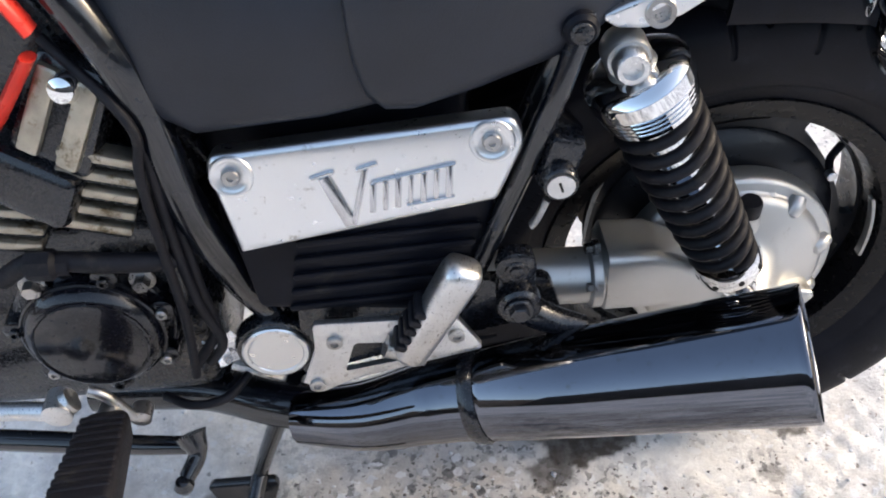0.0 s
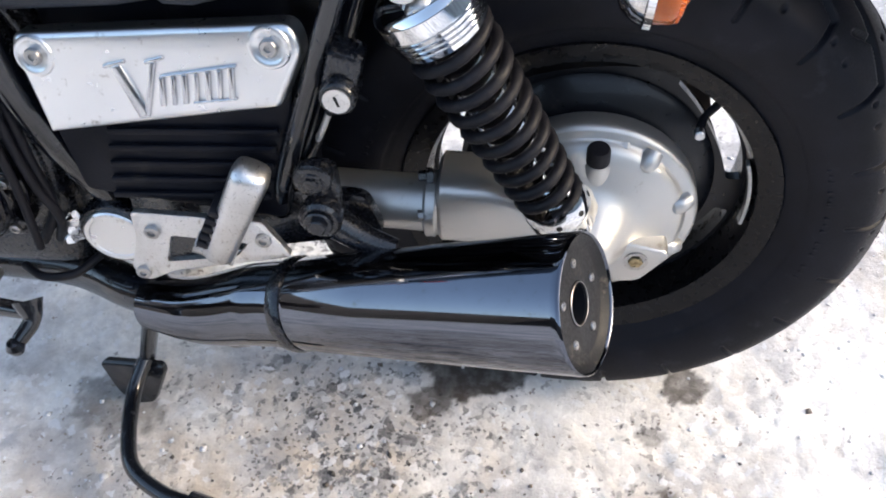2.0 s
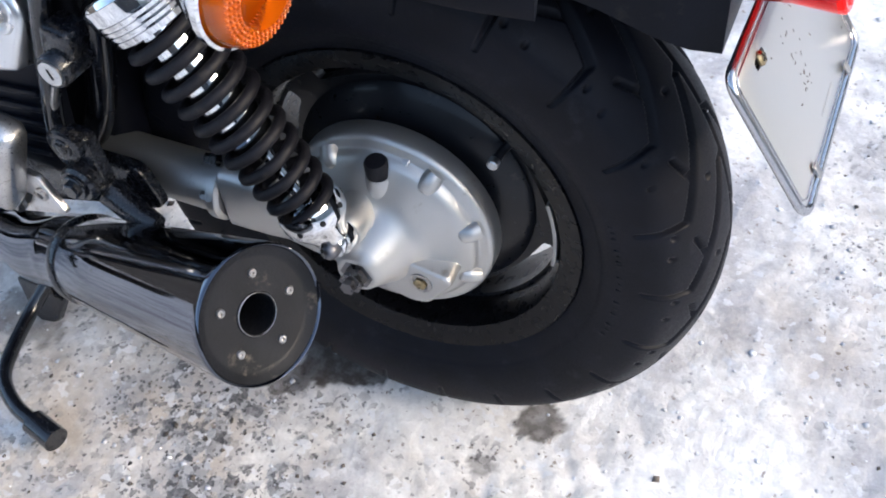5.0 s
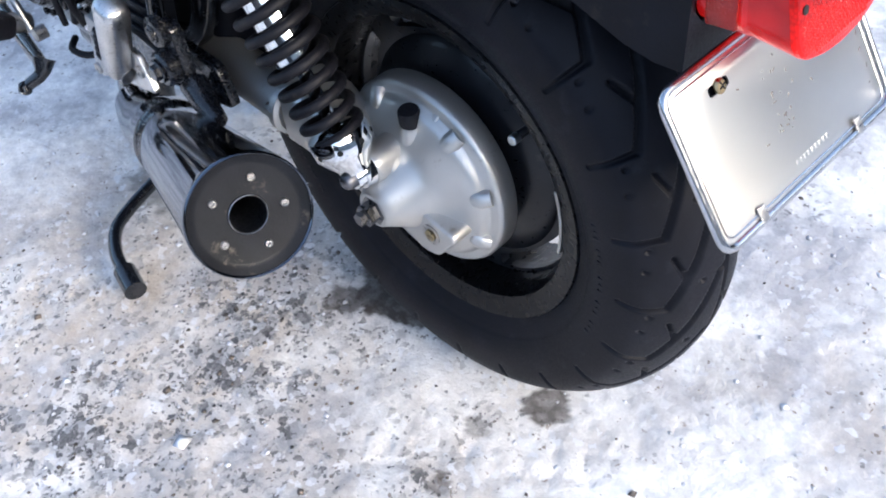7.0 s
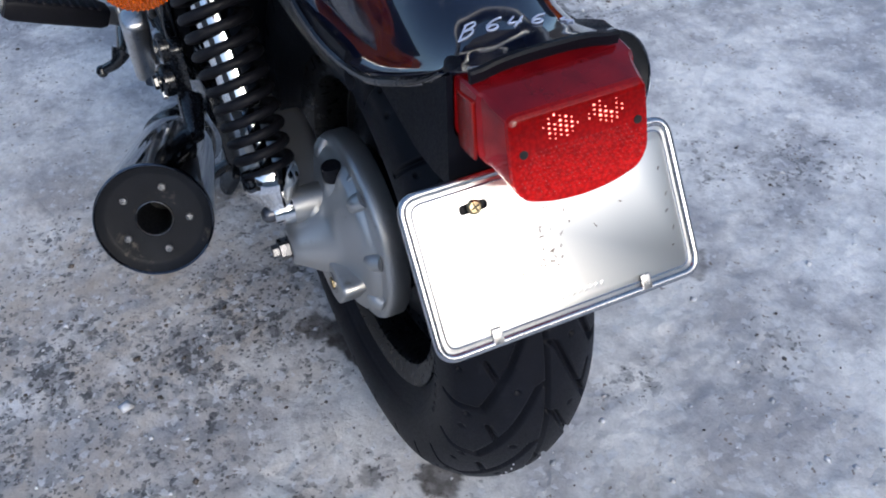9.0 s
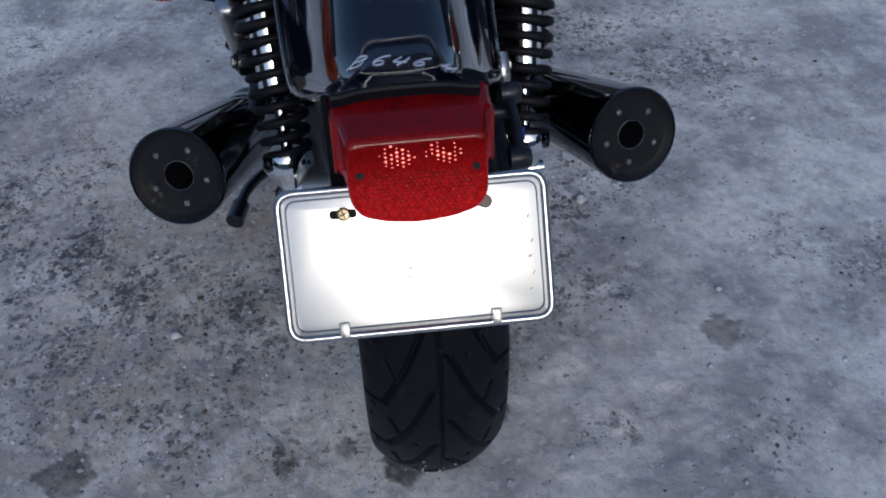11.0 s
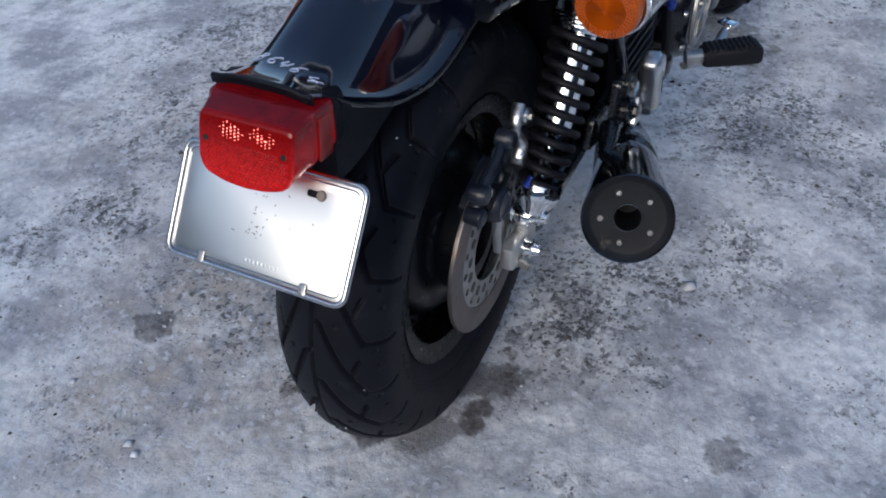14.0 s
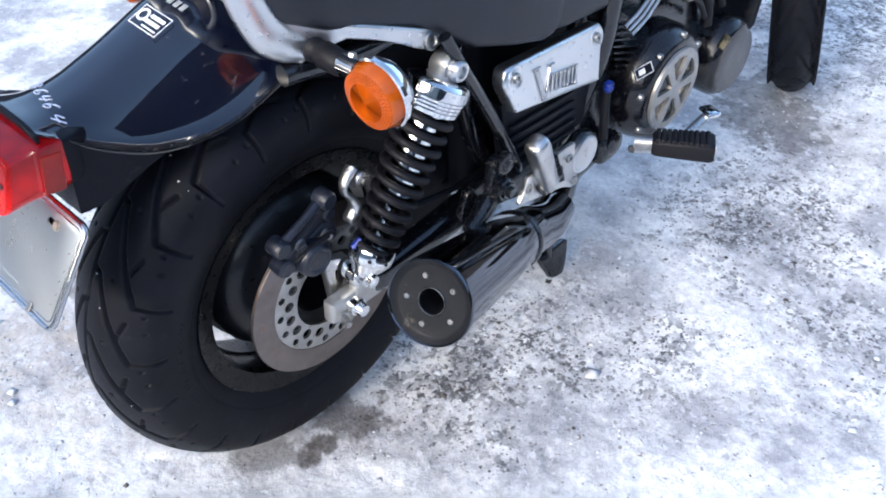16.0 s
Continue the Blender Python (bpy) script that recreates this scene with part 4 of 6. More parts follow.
for side in (-1, 1):
    one = lambda shape, name, mat, parent, label="", sharp=38: sided(shape, side).put(name, mat, parent, label, sharp)

    # rear damper with coil spring
    T, B = Vector((-0.163, -0.164, 0.654)), Vector((-0.020, -0.148, 0.372))
    ax = (B - T).normalized()
    body = S()
    body.lathe([(0.013, 0.01), (0.020, 0.03), (0.0218, 0.036), (0.0218, 0.19), (0.0170, 0.195), (0.0075, 0.20), (0.0075, 0.27)], T, ax, 28)
    damper = one(body, "shock_absorber", CHROME, bike, "chrome damper with black coil spring")
    eye = S().lathe([(0.010, -0.014), (0.017, -0.014), (0.019, -0.010), (0.019, 0.010), (0.017, 0.014), (0.010, 0.014)], T, (0, 1, 0), 32)
    eye.lathe([(0, 0.008), (0.016, 0.010), (0.020, 0.014), (0.022, 0.018), (0.02, 0.019), (0, 0.019)], T, ax, 32)
    one(eye, "top_eye", CAST, damper)
    one(S().lathe([(0.0145, 0), (0.0145, 0.014), (0.0125, 0.017), (0.0085, 0.017), (0.0075, 0.012), (0, 0.012)], T + Vector((0, -0.012, 0)), Y, 28), "cap_bolt", BRUSHED, damper)
    one(S().lathe([(0, 0.016), (0.030, 0.015), (0.041, 0.019), (0.044, 0.023), (0, 0.024)], T, ax, 48), "top_plate", CHROME, damper)
    col = [(0.040, 0.021), (0.0445, 0.023), (0.0450, 0.034)]
    for k in range(4):
        h = 0.036 + 0.0052 * k
        col += [(0.0450 - 0.001 * k, h), (0.0428 - 0.001 * k, h + 0.0006), (0.0428 - 0.001 * k, h + 0.0016), (0.0448 - 0.001 * k, h + 0.0022)]
    col += [(0.0405, 0.059), (0.030, 0.060)]
    one(S().lathe(col, T, ax, 56), "chrome_collar", CHROME, damper, "chrome preload collar with fine grooves", 25)
    coils, pts = 10.5, []
    bs = basis(ax)
    for k in range(int(coils * 20) + 1):
        f = k / (coils * 20)
        rr = 0.0350 - 0.0085 * f ** 1.3
        pts.append(T + ax * (0.062 + 0.208 * f) + bs @ Vector((rr * math.cos(TAU * coils * f), rr * math.sin(TAU * coils * f), 0)))
    one(S().tube(pts, 0.0057, 10, smooth=False), "coil_spring", RUBBER_PART, damper, "thick matt black coil spring")
    one(S().lathe([(0.020, 0.266), (0.031, 0.266), (0.0325, 0.270), (0.0325, 0.286), (0.029, 0.292), (0.020, 0.305), (0.018, 0.312), (0, 0.316)], T, ax, 48), "lower_cup", CHROME, damper)
    for k in range(8):
        d = bs @ Vector((math.cos(TAU * k / 8), math.sin(TAU * k / 8), 0))
        # dark disc laid on the cup for the shade in its hole
        one(S().lathe([(0, 0), (0.003, 0), (0.003, 0.0006), (0, 0.0006)], T + ax * 0.280 + d * 0.0323, d, 10), "adjuster_hole", DARK, damper)
    one(S().lathe([(0.012, -0.014), (0.018, -0.014), (0.019, -0.010), (0.019, 0.010), (0.018, 0.014), (0.012, 0.014)], B + Vector((0, 0.012, 0)), (0, 1, 0), 28), "lower_eye", CHROME, damper)

    # muffler
    E0, F0 = Vector((-0.010, -0.284, 0.4175)), Vector((-0.288, -0.212, 0.312))
    m = (E0 - F0).normalized()
    L = (E0 - F0).length
    muf = S().lathe([(0.0458, 0.012), (0.0475, 0.018), (0.0515, L * 0.33), (0.0565, L * 0.66), (0.0612, L - 0.006), (0.0614, L - 0.001), (0.0610, L + 0.002), (0.0600, L + 0.0028), (0.0588, L + 0.0020), (0.0582, L + 0.0005)], F0, m, 72)
    muffler = one(muf, "muffler", BLACK_CHROME, bike, "black chrome tapered muffler", 50)
    one(S().lathe([(0.0180, L - 0.09), (0.0180, L - 0.005), (0.0192, L - 0.0045), (0.0200, L - 0.0056), (0.0480, L - 0.0056), (0.0498, L - 0.0052), (0.0520, L - 0.0040), (0.0560, L - 0.0012), (0.0580, L + 0.0003), (0.0584, L + 0.0003)], F0, m, 64), "end_cap", CAP_GREY, muffler, "dark grey round end plate, scuffed", 30)
    one(S().lathe([(0, L - 0.088), (0.0179, L - 0.088)], F0, m, 32), "outlet", DARK, muffler)
    mb = basis(m)
    first = mb.inverted() @ (Vector((-0.006, 0.016, 0.0315)) if side < 0 else Vector((-0.007, -0.024, 0.0245)))
    ph = math.atan2(first.y, first.x)
    for k in range(5):
        a = TAU * k / 5 + ph
        d = mb @ Vector((math.cos(a), math.sin(a), 0))
        one(S().lathe([(0, 0), (0.0042, 0), (0.0042, 0.0012), (0.0034, 0.0022), (0.0016, 0.0022), (0.0012, 0.0008), (0, 0.0008)], F0 + m * (L - 0.0055) + d * 0.0358, m, 14), "end_cap_screw", STEEL, muffler)
    one(S().lathe([(0.0180, -0.002), (0.0190, -0.001), (0.0190, 0.0002), (0.0185, 0.0006), (0.0181, 0.0002), (0.0180, -0.002)], F0 + m * (L - 0.0044), m, 48), "outlet_rim", STEEL, muffler, "thin bare metal outlet rim")
    one(S().lathe([(0.0440, -0.004), (0.0478, -0.003), (0.0488, 0.002), (0.0488, 0.008), (0.0470, 0.012), (0.0440, 0.012)], F0, m, 64), "clamp", BLACK_PAINT, muffler)
    front = S()
    front.tube([F0 + m * 0.006, F0 - m * 0.045, (-0.40, -0.190, 0.268), (-0.47, -0.170, 0.250)], [0.0455, 0.044, 0.037, 0.029], 40)
    front.tube([(-0.30, -0.195, 0.292), (-0.37, -0.180, 0.250), (-0.43, -0.165, 0.238)], [0.026, 0.036, 0.020], 24)
    one(S().tube([(-0.44, -0.172, 0.258), (-0.50, -0.150, 0.252), (-0.58, -0.115, 0.245), (-0.70, -0.10, 0.24)], 0.025, 24), "header_pipe", BLACK_FRAME, muffler)
    one(front, "exhaust_pipe", BLACK_CHROME, muffler, "black chrome exhaust pipe", 50)

    # turn signal
    Cn = Vector((0.016, -0.240, 0.704)) if side < 0 else Vector((0.0276, -0.2405, 0.7298))
    dz = Vector((0, 0, 0.002 if side < 0 else -0.004))
    out = Vector((0.985, -0.12, -0.10) if side < 0 else (0.985, -0.01, -0.13)).normalized()
    ts = S().lathe([(0, -0.027), (0.010, -0.0265), (0.022, -0.023), (0.032, -0.0165), (0.038, -0.008), (0.0405, -0.001), (0.0425, 0.000), (0.0425, 0.005), (0.040, 0.006), (0.0385, 0.002), (0, 0.001)], Cn, out, 56)
    signal = one(ts, "turn_signal", CHROME, bike, "round chrome turn signal with amber lens")
    lens = [(0.0385, 0.002), (0.0378, 0.010), (0.0368, 0.0175), (0.0345, 0.0205), (0.030, 0.0220), (0.024, 0.0232)]
    for k in range(9):
        r = 0.0225 - 0.0023 * k
        lens += [(r, 0.0234 + 0.0002 * k), (r - 0.0008, 0.0262 + 0.0002 * k), (r - 0.0016, 0.0234 + 0.0002 * k)]
    one(S().lathe(lens + [(0, 0.0262)], Cn, out, 72), "amber_lens", AMBER_LENS, signal, "orange ribbed lens", 30)
    ribs = S()
    ob = basis(out)
    for k in range(30):
        d = ob @ Vector((math.cos(TAU * k / 30), math.sin(TAU * k / 30), 0))
        ribs.box((0.0046, 0.0022, 0.0125), frame_on(Cn + d * 0.0362 + out * 0.0095, d.cross(out), out), 0.0009)
    tagged(one(ribs, "lens_rib", AMBER_LENS, signal), kind="stuff")
    beads = S()
    for rr, hh in ((0.0335, 0.0208), (0.0305, 0.0218), (0.0275, 0.0225), (0.0245, 0.0230)):
        count = int(TAU * rr / 0.0042)
        for k in range(count):
            d = ob @ Vector((math.cos(TAU * k / count), math.sin(TAU * k / count), 0))
            beads.lathe([(0.0017, -0.0006), (0.0015, 0.0010), (0.0007, 0.0018), (0, 0.0020)], Cn + d * rr + out * hh, out, 6)
    tagged(one(beads, "lens_cell", AMBER_LENS, signal), kind="stuff")
    one(S().tube([Vector((0.010, -0.150, 0.728)) + dz, Cn - out * 0.012 + Vector((0, 0.022, 0))], 0.0120, 24, smooth=False), "stalk", CHROME, signal)
    one(S().lathe([(0.012, -0.02), (0.0165, 0), (0.0165, 0.006), (0.0140, 0.010), (0.0140, 0.016), (0.0165, 0.020), (0.0155, 0.045), (0.013, 0.052)], Vector((0.014, -0.112, 0.732)) + dz, (-0.10, -1, -0.12), 28), "rubber_mount", RUBBER_PART, signal)
    one(S().bolt(Vector((0.006, -0.172, 0.7355)) + dz, (-0.25, 0.1, 0.95), 0.0055, 0.009), "stalk_bolt", STEEL, signal)

    # side cover with a relief emblem
    XD, NC = Vector((1, 0, 0.06)), Vector((-0.066, -0.974, 0.216))
    cf = frame_on((-0.375, -0.1995, 0.565), XD, NC)
    inv = cf.inverted()
    pts2 = [inv @ Vector(q) for q in ((-0.4826, -0.2002, 0.5106), (-0.2684, -0.2057, 0.5511), (-0.2440, -0.1964, 0.6002), (-0.2520, -0.1910, 0.6225), (-0.4960, -0.1802, 0.5985), (-0.5000, -0.1823, 0.5860))]
    poly = rounded(ccw([(q.x, q.y) for q in pts2]), [0.002, 0.004, 0.018, 0.018, 0.012, 0.010], 5)
    cover = one(S().prism(poly, cf @ Matrix.Translation((0, 0, -0.022)), 0.022, 0.006, steps=5), "side_cover", POLISHED, bike, "polished aluminium side cover with a raised emblem", 50)
    for q in ((-0.4800, -0.1887, 0.5815), (-0.2713, -0.1981, 0.6030)):
        lq = inv @ Vector(q)
        c = cf @ Vector((lq.x, lq.y, 0.0))
        one(S().lathe([(0.0185, 0.000), (0.0172, 0.0016), (0.0150, 0.0020), (0.0130, 0.0012), (0.0112, 0.0004), (0, 0.0004)], c, NC, 36), "bolt_recess", POLISHED, cover)
        one(S().lathe([(0, 0.0005), (0.0078, 0.0005), (0.0078, 0.0026), (0.0064, 0.0044), (0.0030, 0.0044), (0.0028, 0.002), (0, 0.002)], c, NC, 28), "cover_bolt", STEEL, cover)
    # the emblem as plain raised strokes
    strokes = [((-0.047, 0.025), (-0.031, -0.023), 0.0050), ((-0.029, -0.023), (-0.012, 0.024), 0.0026), ((-0.058, 0.025), (-0.037, 0.027), 0.0018), ((-0.020, 0.024), (-0.002, 0.026), 0.0018)]
    for k, (low, high, w) in enumerate(((-0.016, 0.010, 0.0026), (-0.016, 0.009, 0.0022), (-0.016, 0.010, 0.0026), (-0.015, 0.009, 0.0020), (-0.016, 0.010, 0.0026), (-0.015, 0.010, 0.0022), (-0.017, 0.012, 0.0028))):
        strokes.append(((-0.012 + 0.0105 * k, low), (-0.008 + 0.0105 * k, high), w))
    strokes += [((-0.009, 0.0105), (0.060, 0.0115), 0.0012), ((0.016, -0.0155), (0.056, -0.0165), 0.0012)]
    for a, b, w in strokes:
        if side > 0:
            a, b = (-a[0] - 0.004, a[1]), (-b[0] - 0.004, b[1])
        lean = 0.12
        pa, pb = (cf @ Vector((e[0] + 0.016, e[1] - 0.002 + lean * e[0], 0.0008)) for e in (a, b))
        d = pb - pa
        one(S().box((d.length, 2 * w, 0.005), frame_on((pa + pb) / 2, d, NC), 0.0012), "emblem_stroke", FRAME_CHROME, cover)

    # ribbed black panel below the cover
    pf = frame_on((-0.380, -0.186, 0.47), XD, (0, -1, 0.02))
    pi = pf.inverted()
    pl = [pi @ Vector(q) for q in ((-0.482, -0.188, 0.430), (-0.290, -0.188, 0.405), (-0.262, -0.188, 0.556), (-0.492, -0.188, 0.522))]
    panel = one(S().prism(rounded(ccw([(q.x, q.y) for q in pl]), 0.008), pf @ Matrix.Translation((0, 0, -0.02)), 0.020, 0.004), "side_panel", BLACK_PLASTIC, bike, "black ribbed plastic panel")
    for k in range(5):
        z = 0.425 + 0.019 * k
        a, b = Vector((-0.455 + 0.004 * k, -0.189, z + 0.004)), Vector((-0.30 + 0.005 * k, -0.189, z + 0.010))
        one(S().box(((b - a).length, 0.007, 0.005), frame_on((a + b) / 2, b - a, (0, -1, 0)), 0.002), "rib", BLACK_PLASTIC, panel)

    # pillion peg bracket, peg and hanger
    bf = frame_on((-0.37, -0.205, 0.385), XD, (-0.06, -0.98, 0.05))
    bi = bf.inverted()
    flat2 = lambda pts: [((bi @ Vector((x, -0.205, z))).x, (bi @ Vector((x, -0.205, z))).y) for x, z in pts]
    outer = rounded(ccw(flat2([(-0.452, 0.348), (-0.438, 0.332), (-0.405, 0.350), (-0.281, 0.384), (-0.305, 0.424), (-0.436, 0.422), (-0.437, 0.39)])), 0.006)
    hole = rounded(ccw(flat2([(-0.412, 0.361), (-0.336, 0.378), (-0.322, 0.396), (-0.400, 0.397)])), 0.004)
    bracket = one(S().prism(outer, bf, 0.007, 0.0012, [hole]), "peg_bracket", BRUSHED, bike, "flat brushed alloy peg bracket")
    for x, z in ((-0.418, 0.400), (-0.306, 0.403), (-0.440, 0.345)):
        q = bi @ Vector((x, -0.205, z))
        one(S().hexbolt(bf @ Vector((q.x, q.y, 0.007)), Y, 0.0075, 0.004), "bracket_bolt", STEEL, bracket)
    # Added black sheet that keeps the gap behind the bracket dark.
    one(S().prism(rounded([(-0.46, 0.315), (-0.30, 0.355), (-0.20, 0.375), (-0.215, 0.425), (-0.45, 0.435)], 0.012), frame_on((0, -0.160, 0), (1, 0, 0), (0, -1, 0)), 0.012, 0.003), "dark_fill_sheet", BLACK_PAINT, bike, "black sheet added to fill the gap behind the bracket")
    peg = S()
    P0, P1 = Vector((-0.352, -0.222, 0.388)), Vector((-0.296, -0.226, 0.500))
    pd = (P1 - P0).normalized()
    loops = []
    for f, w, th in ((0, 0.012, 0.012), (0.05, 0.015, 0.015), (0.5, 0.016, 0.016), (0.9, 0.0175, 0.0165), (0.97, 0.016, 0.015), (1.0, 0.011, 0.010)):
        fr = frame_on(P0 + (P1 - P0) * f, (1, 0, -0.5), pd)
        loops.append([fr @ Vector((a, b, 0)) for a, b in rounded([(-w, -th), (w, -th), (w, th), (-w, th)], 0.012, 4)])
    peg.loft(loops)
    pp = one(peg, "pillion_peg", BRUSHED, bike, "folded-up alloy pillion footpeg with rubber face", 60)
    for k in range(5):
        fr = frame_on(P0 + (P1 - P0) * (0.16 + 0.09 * k) + Vector((-0.0145, 0, 0.007)), (1, 0, -0.5), pd)
        one(S().box((0.012, 0.028, 0.0075), fr, 0.002), "peg_rubber", RUBBER_PART, pp)
    one(S().tube([P0 + Vector((-0.02, 0.004, 0.012)), P0 + Vector((0.016, 0.004, -0.004))], 0.011, 14, smooth=False), "hinge", STEEL, pp)
    hang = S()
    hang.lathe([(0.020, 0), (0.020, 0.012), (0.017, 0.015), (0.012, 0.015)], (-0.249, -0.203, 0.432), Y, 36)
    hang.lathe([(0.018, 0), (0.018, 0.010), (0.015, 0.012), (0, 0.012)], (-0.252, -0.200, 0.474), Y, 32)
    hang.prism(rounded([(-0.018, -0.020), (0.018, -0.020), (0.016, 0.05), (-0.016, 0.05)], 0.012), frame_on((-0.250, -0.186, 0.432), (1, 0, 0), Y), 0.016, 0.003)
    hang.tube([(-0.24, -0.19, 0.405), (-0.215, -0.195, 0.392), (-0.185, -0.20, 0.385)], [0.016, 0.014, 0.010], 14)
    hg = one(hang, "muffler_hanger", BLACK_PAINT, bike, "black muffler hanger with bolts")
    one(S().bolt((-0.250, -0.219, 0.432), Y, 0.009, 0.008), "hanger_bolt", BLACK_FRAME, hg)
    one(S().bolt((-0.252, -0.212, 0.474), Y, 0.007, 0.004), "hanger_bolt", BLACK_PAINT, hg)

    # round chrome pivot cap
    PV = Vector((-0.480, -0.152, 0.356)) if side < 0 else Vector((-0.466, -0.186, 0.383))
    pc = one(S().lathe([(0.037, 0), (0.040, 0.004), (0.040, 0.016), (0.037, 0.020), (0.033, 0.020)], PV, Y, 48), "pivot_cap", BLACK_PAINT, bike)
    one(S().lathe([(0.0330, 0.018), (0.0330, 0.023), (0.0312, 0.0245), (0.0272, 0.0240), (0.0262, 0.0228), (0, 0.0225)], PV, Y, 48), "cap_face", POLISHED, pc, "bright brushed round cap")

    # frame tubes
    tubes = [S() for k in range(4)]
    tubes[0].tube([(-0.70, -0.11, 0.86), (-0.60, -0.155, 0.775), (-0.555, -0.17, 0.700), (-0.538, -0.172, 0.640), (-0.525, -0.174, 0.545), (-0.503, -0.165, 0.46), (-0.480, -0.150, 0.395), (-0.476, -0.12, 0.34)], 0.0165, 24)
    tubes[1].tube([(-0.152, -0.170, 0.700), (-0.174, -0.180, 0.655), (-0.245, -0.186, 0.540), (-0.310, -0.184, 0.432), (-0.325, -0.170, 0.400)] if side > 0 else [(-0.200, -0.176, 0.698), (-0.204, -0.182, 0.680), (-0.225, -0.190, 0.620), (-0.262, -0.190, 0.520), (-0.285, -0.186, 0.455), (-0.30, -0.17, 0.40)], 0.0092, 20)
    tubes[2].tube([(-0.60, -0.10, 0.80), (-0.35, -0.12, 0.74), (-0.10, -0.12, 0.70), (0.05, -0.10, 0.70)], 0.014, 16)
    tubes[3].tube([(-0.46, -0.12, 0.36), (-0.30, -0.13, 0.42), (-0.20, -0.14, 0.66)], 0.015, 16)
    for one_tube in tubes:
        one(one_tube, "frame_tube", BLACK_FRAME, bike, "black enamelled steel frame tube")
    if side < 0:
        mt = S().lathe([(0.014, 0), (0.014, 0.010), (0.011, 0.013), (0, 0.013)], (-0.204, -0.178, 0.688), Y, 24)
        mm = mt.put("damper_mount", BLACK_PLASTIC, bike)
        S().bolt((-0.204, -0.191, 0.688), Y, 0.006, 0.004).put("mount_bolt", BLACK_PAINT, mm)

    # grab rail arm: a flat cast blade that turns up into a broad band
    gr = S()
    off = -0.010 if side < 0 else 0.010  # the tail sits a little to the left
    loops = []
    for x, y, top, low in ((-0.184, 0.1595, 0.6930, 0.6880), (-0.174, 0.1605, 0.6985, 0.6810), (-0.152, 0.1600, 0.7065, 0.6790), (-0.126, 0.1580, 0.7150, 0.6860), (-0.096, 0.1550, 0.7270, 0.7030), (-0.060, 0.1500, 0.7400, 0.7200), (-0.022, 0.1380, 0.7520, 0.7320), (0.004, 0.1260, 0.7600, 0.7240), (0.030, 0.1170, 0.7670, 0.7120), (0.052, 0.1110, 0.7690, 0.7220)):
        h = (top - low) / 2
        loops.append([Vector((x, -y + off + a, (top + low) / 2 + b)) for a, b in rounded([(-0.0065, -h), (0.0065, -h), (0.0065, h), (-0.0065, h)], 0.0045, 4)])
    gr.loft(loops)
    gr.tube([(0.016, -0.122 + off, 0.727), (0.040, -0.116 + off, 0.738), (0.066, -0.112 + off, 0.760), (0.085, -0.110 + off, 0.795), (0.097, -0.107 + off, 0.830), (0.108, -0.098 + off, 0.870), (0.114, -0.060 + off, 0.900), (0.115, 0.0, 0.907)],
            [0.014, 0.021, 0.024, 0.0225, 0.0205, 0.019, 0.018, 0.018], 24, flat=0.50, up=(0, 1, 0))
    # the lower bar across the tail, one half from each arm
    gr.tube([(0.082, -0.106 + off, 0.797), (0.076, -0.075 + off, 0.790), (0.074, -0.03, 0.788), (0.074, -0.012 if side < 0 else 0.012, 0.788)], [0.013, 0.009, 0.008, 0.008], 16, flat=0.6, up=(1, 0, 0))
    rail = one(gr, "grab_rail", RAIL_ALLOY, bike, "dull silver alloy grab rail", 50)
    one(S().lathe([(0.0120, -0.004), (0.0120, 0.003), (0.0110, 0.004), (0.0075, 0.004), (0.0065, 0.001), (0, 0.001)], (-0.143, -0.1655 + off, 0.6925), (0, -0.97, 0.2), 28), "rail_bolt", STEEL, rail)

    # rider's footpeg
    Q0, Q1 = (Vector((-0.633, -0.236, 0.343)), Vector((-0.612, -0.374, 0.408))) if side < 0 else (Vector((-0.612, -0.250, 0.354)), Vector((-0.664, -0.340, 0.361)))
    qd = (Q1 - Q0).normalized()
    rp = S().tube([Q0 - qd * 0.03, Q0 + qd * 0.02], 0.014, 16, smooth=False)
    rpeg = one(rp, "rider_peg", STEEL, bike, "rider footpeg with thick black ribbed rubber")
    rb = S()
    loops = []
    for f, w, th in ((0, 0.018, 0.014), (0.06, 0.021, 0.016), (0.5, 0.024, 0.017), (0.94, 0.0265, 0.017), (1.0, 0.024, 0.014)):
        frm = frame_on(Q0 + (Q1 - Q0) * f, (1, 0, 0), qd)
        loops.append([frm @ Vector((a, b, 0)) for a, b in rounded([(-w, -th), (w, -th), (w, th), (-w, th)], 0.008, 3)])
    rb.loft(loops)
    one(rb, "peg_rubber", RUBBER_PART, rpeg)
    for k in range(10):
        frm = frame_on(Q0 + (Q1 - Q0) * (0.08 + 0.088 * k) + Vector((0, 0, 0.014)), (1, 0, 0), qd)
        one(S().box((0.040 + 0.0009 * k, 0.012, 0.0078), frm, 0.002), "peg_rib", RUBBER_PART, rpeg)
    one(S().lathe([(0, 0), (0.013, 0), (0.013, 0.003), (0.010, 0.005), (0, 0.005)], Q1, qd, 24), "peg_end", BRUSHED, rpeg)

    # centre stand leg
    st = S()
    st.tube([(-0.470, -0.125, 0.28), (-0.500, -0.118, 0.20), (-0.535, -0.108, 0.105), (-0.560, -0.102, 0.030)], [0.017, 0.016, 0.014, 0.013], 14, flat=0.7)
    st.prism(rounded([(-0.050, 0.026), (-0.044, 0.032), (0.034, 0.030), (0.038, 0.020), (0.020, -0.026), (-0.012, -0.030), (-0.030, -0.010)], 0.008), frame_on((-0.565, -0.112, 0.024), (1, 0, 0.02), (0, -0.90, 0.44)), 0.012, 0.003)
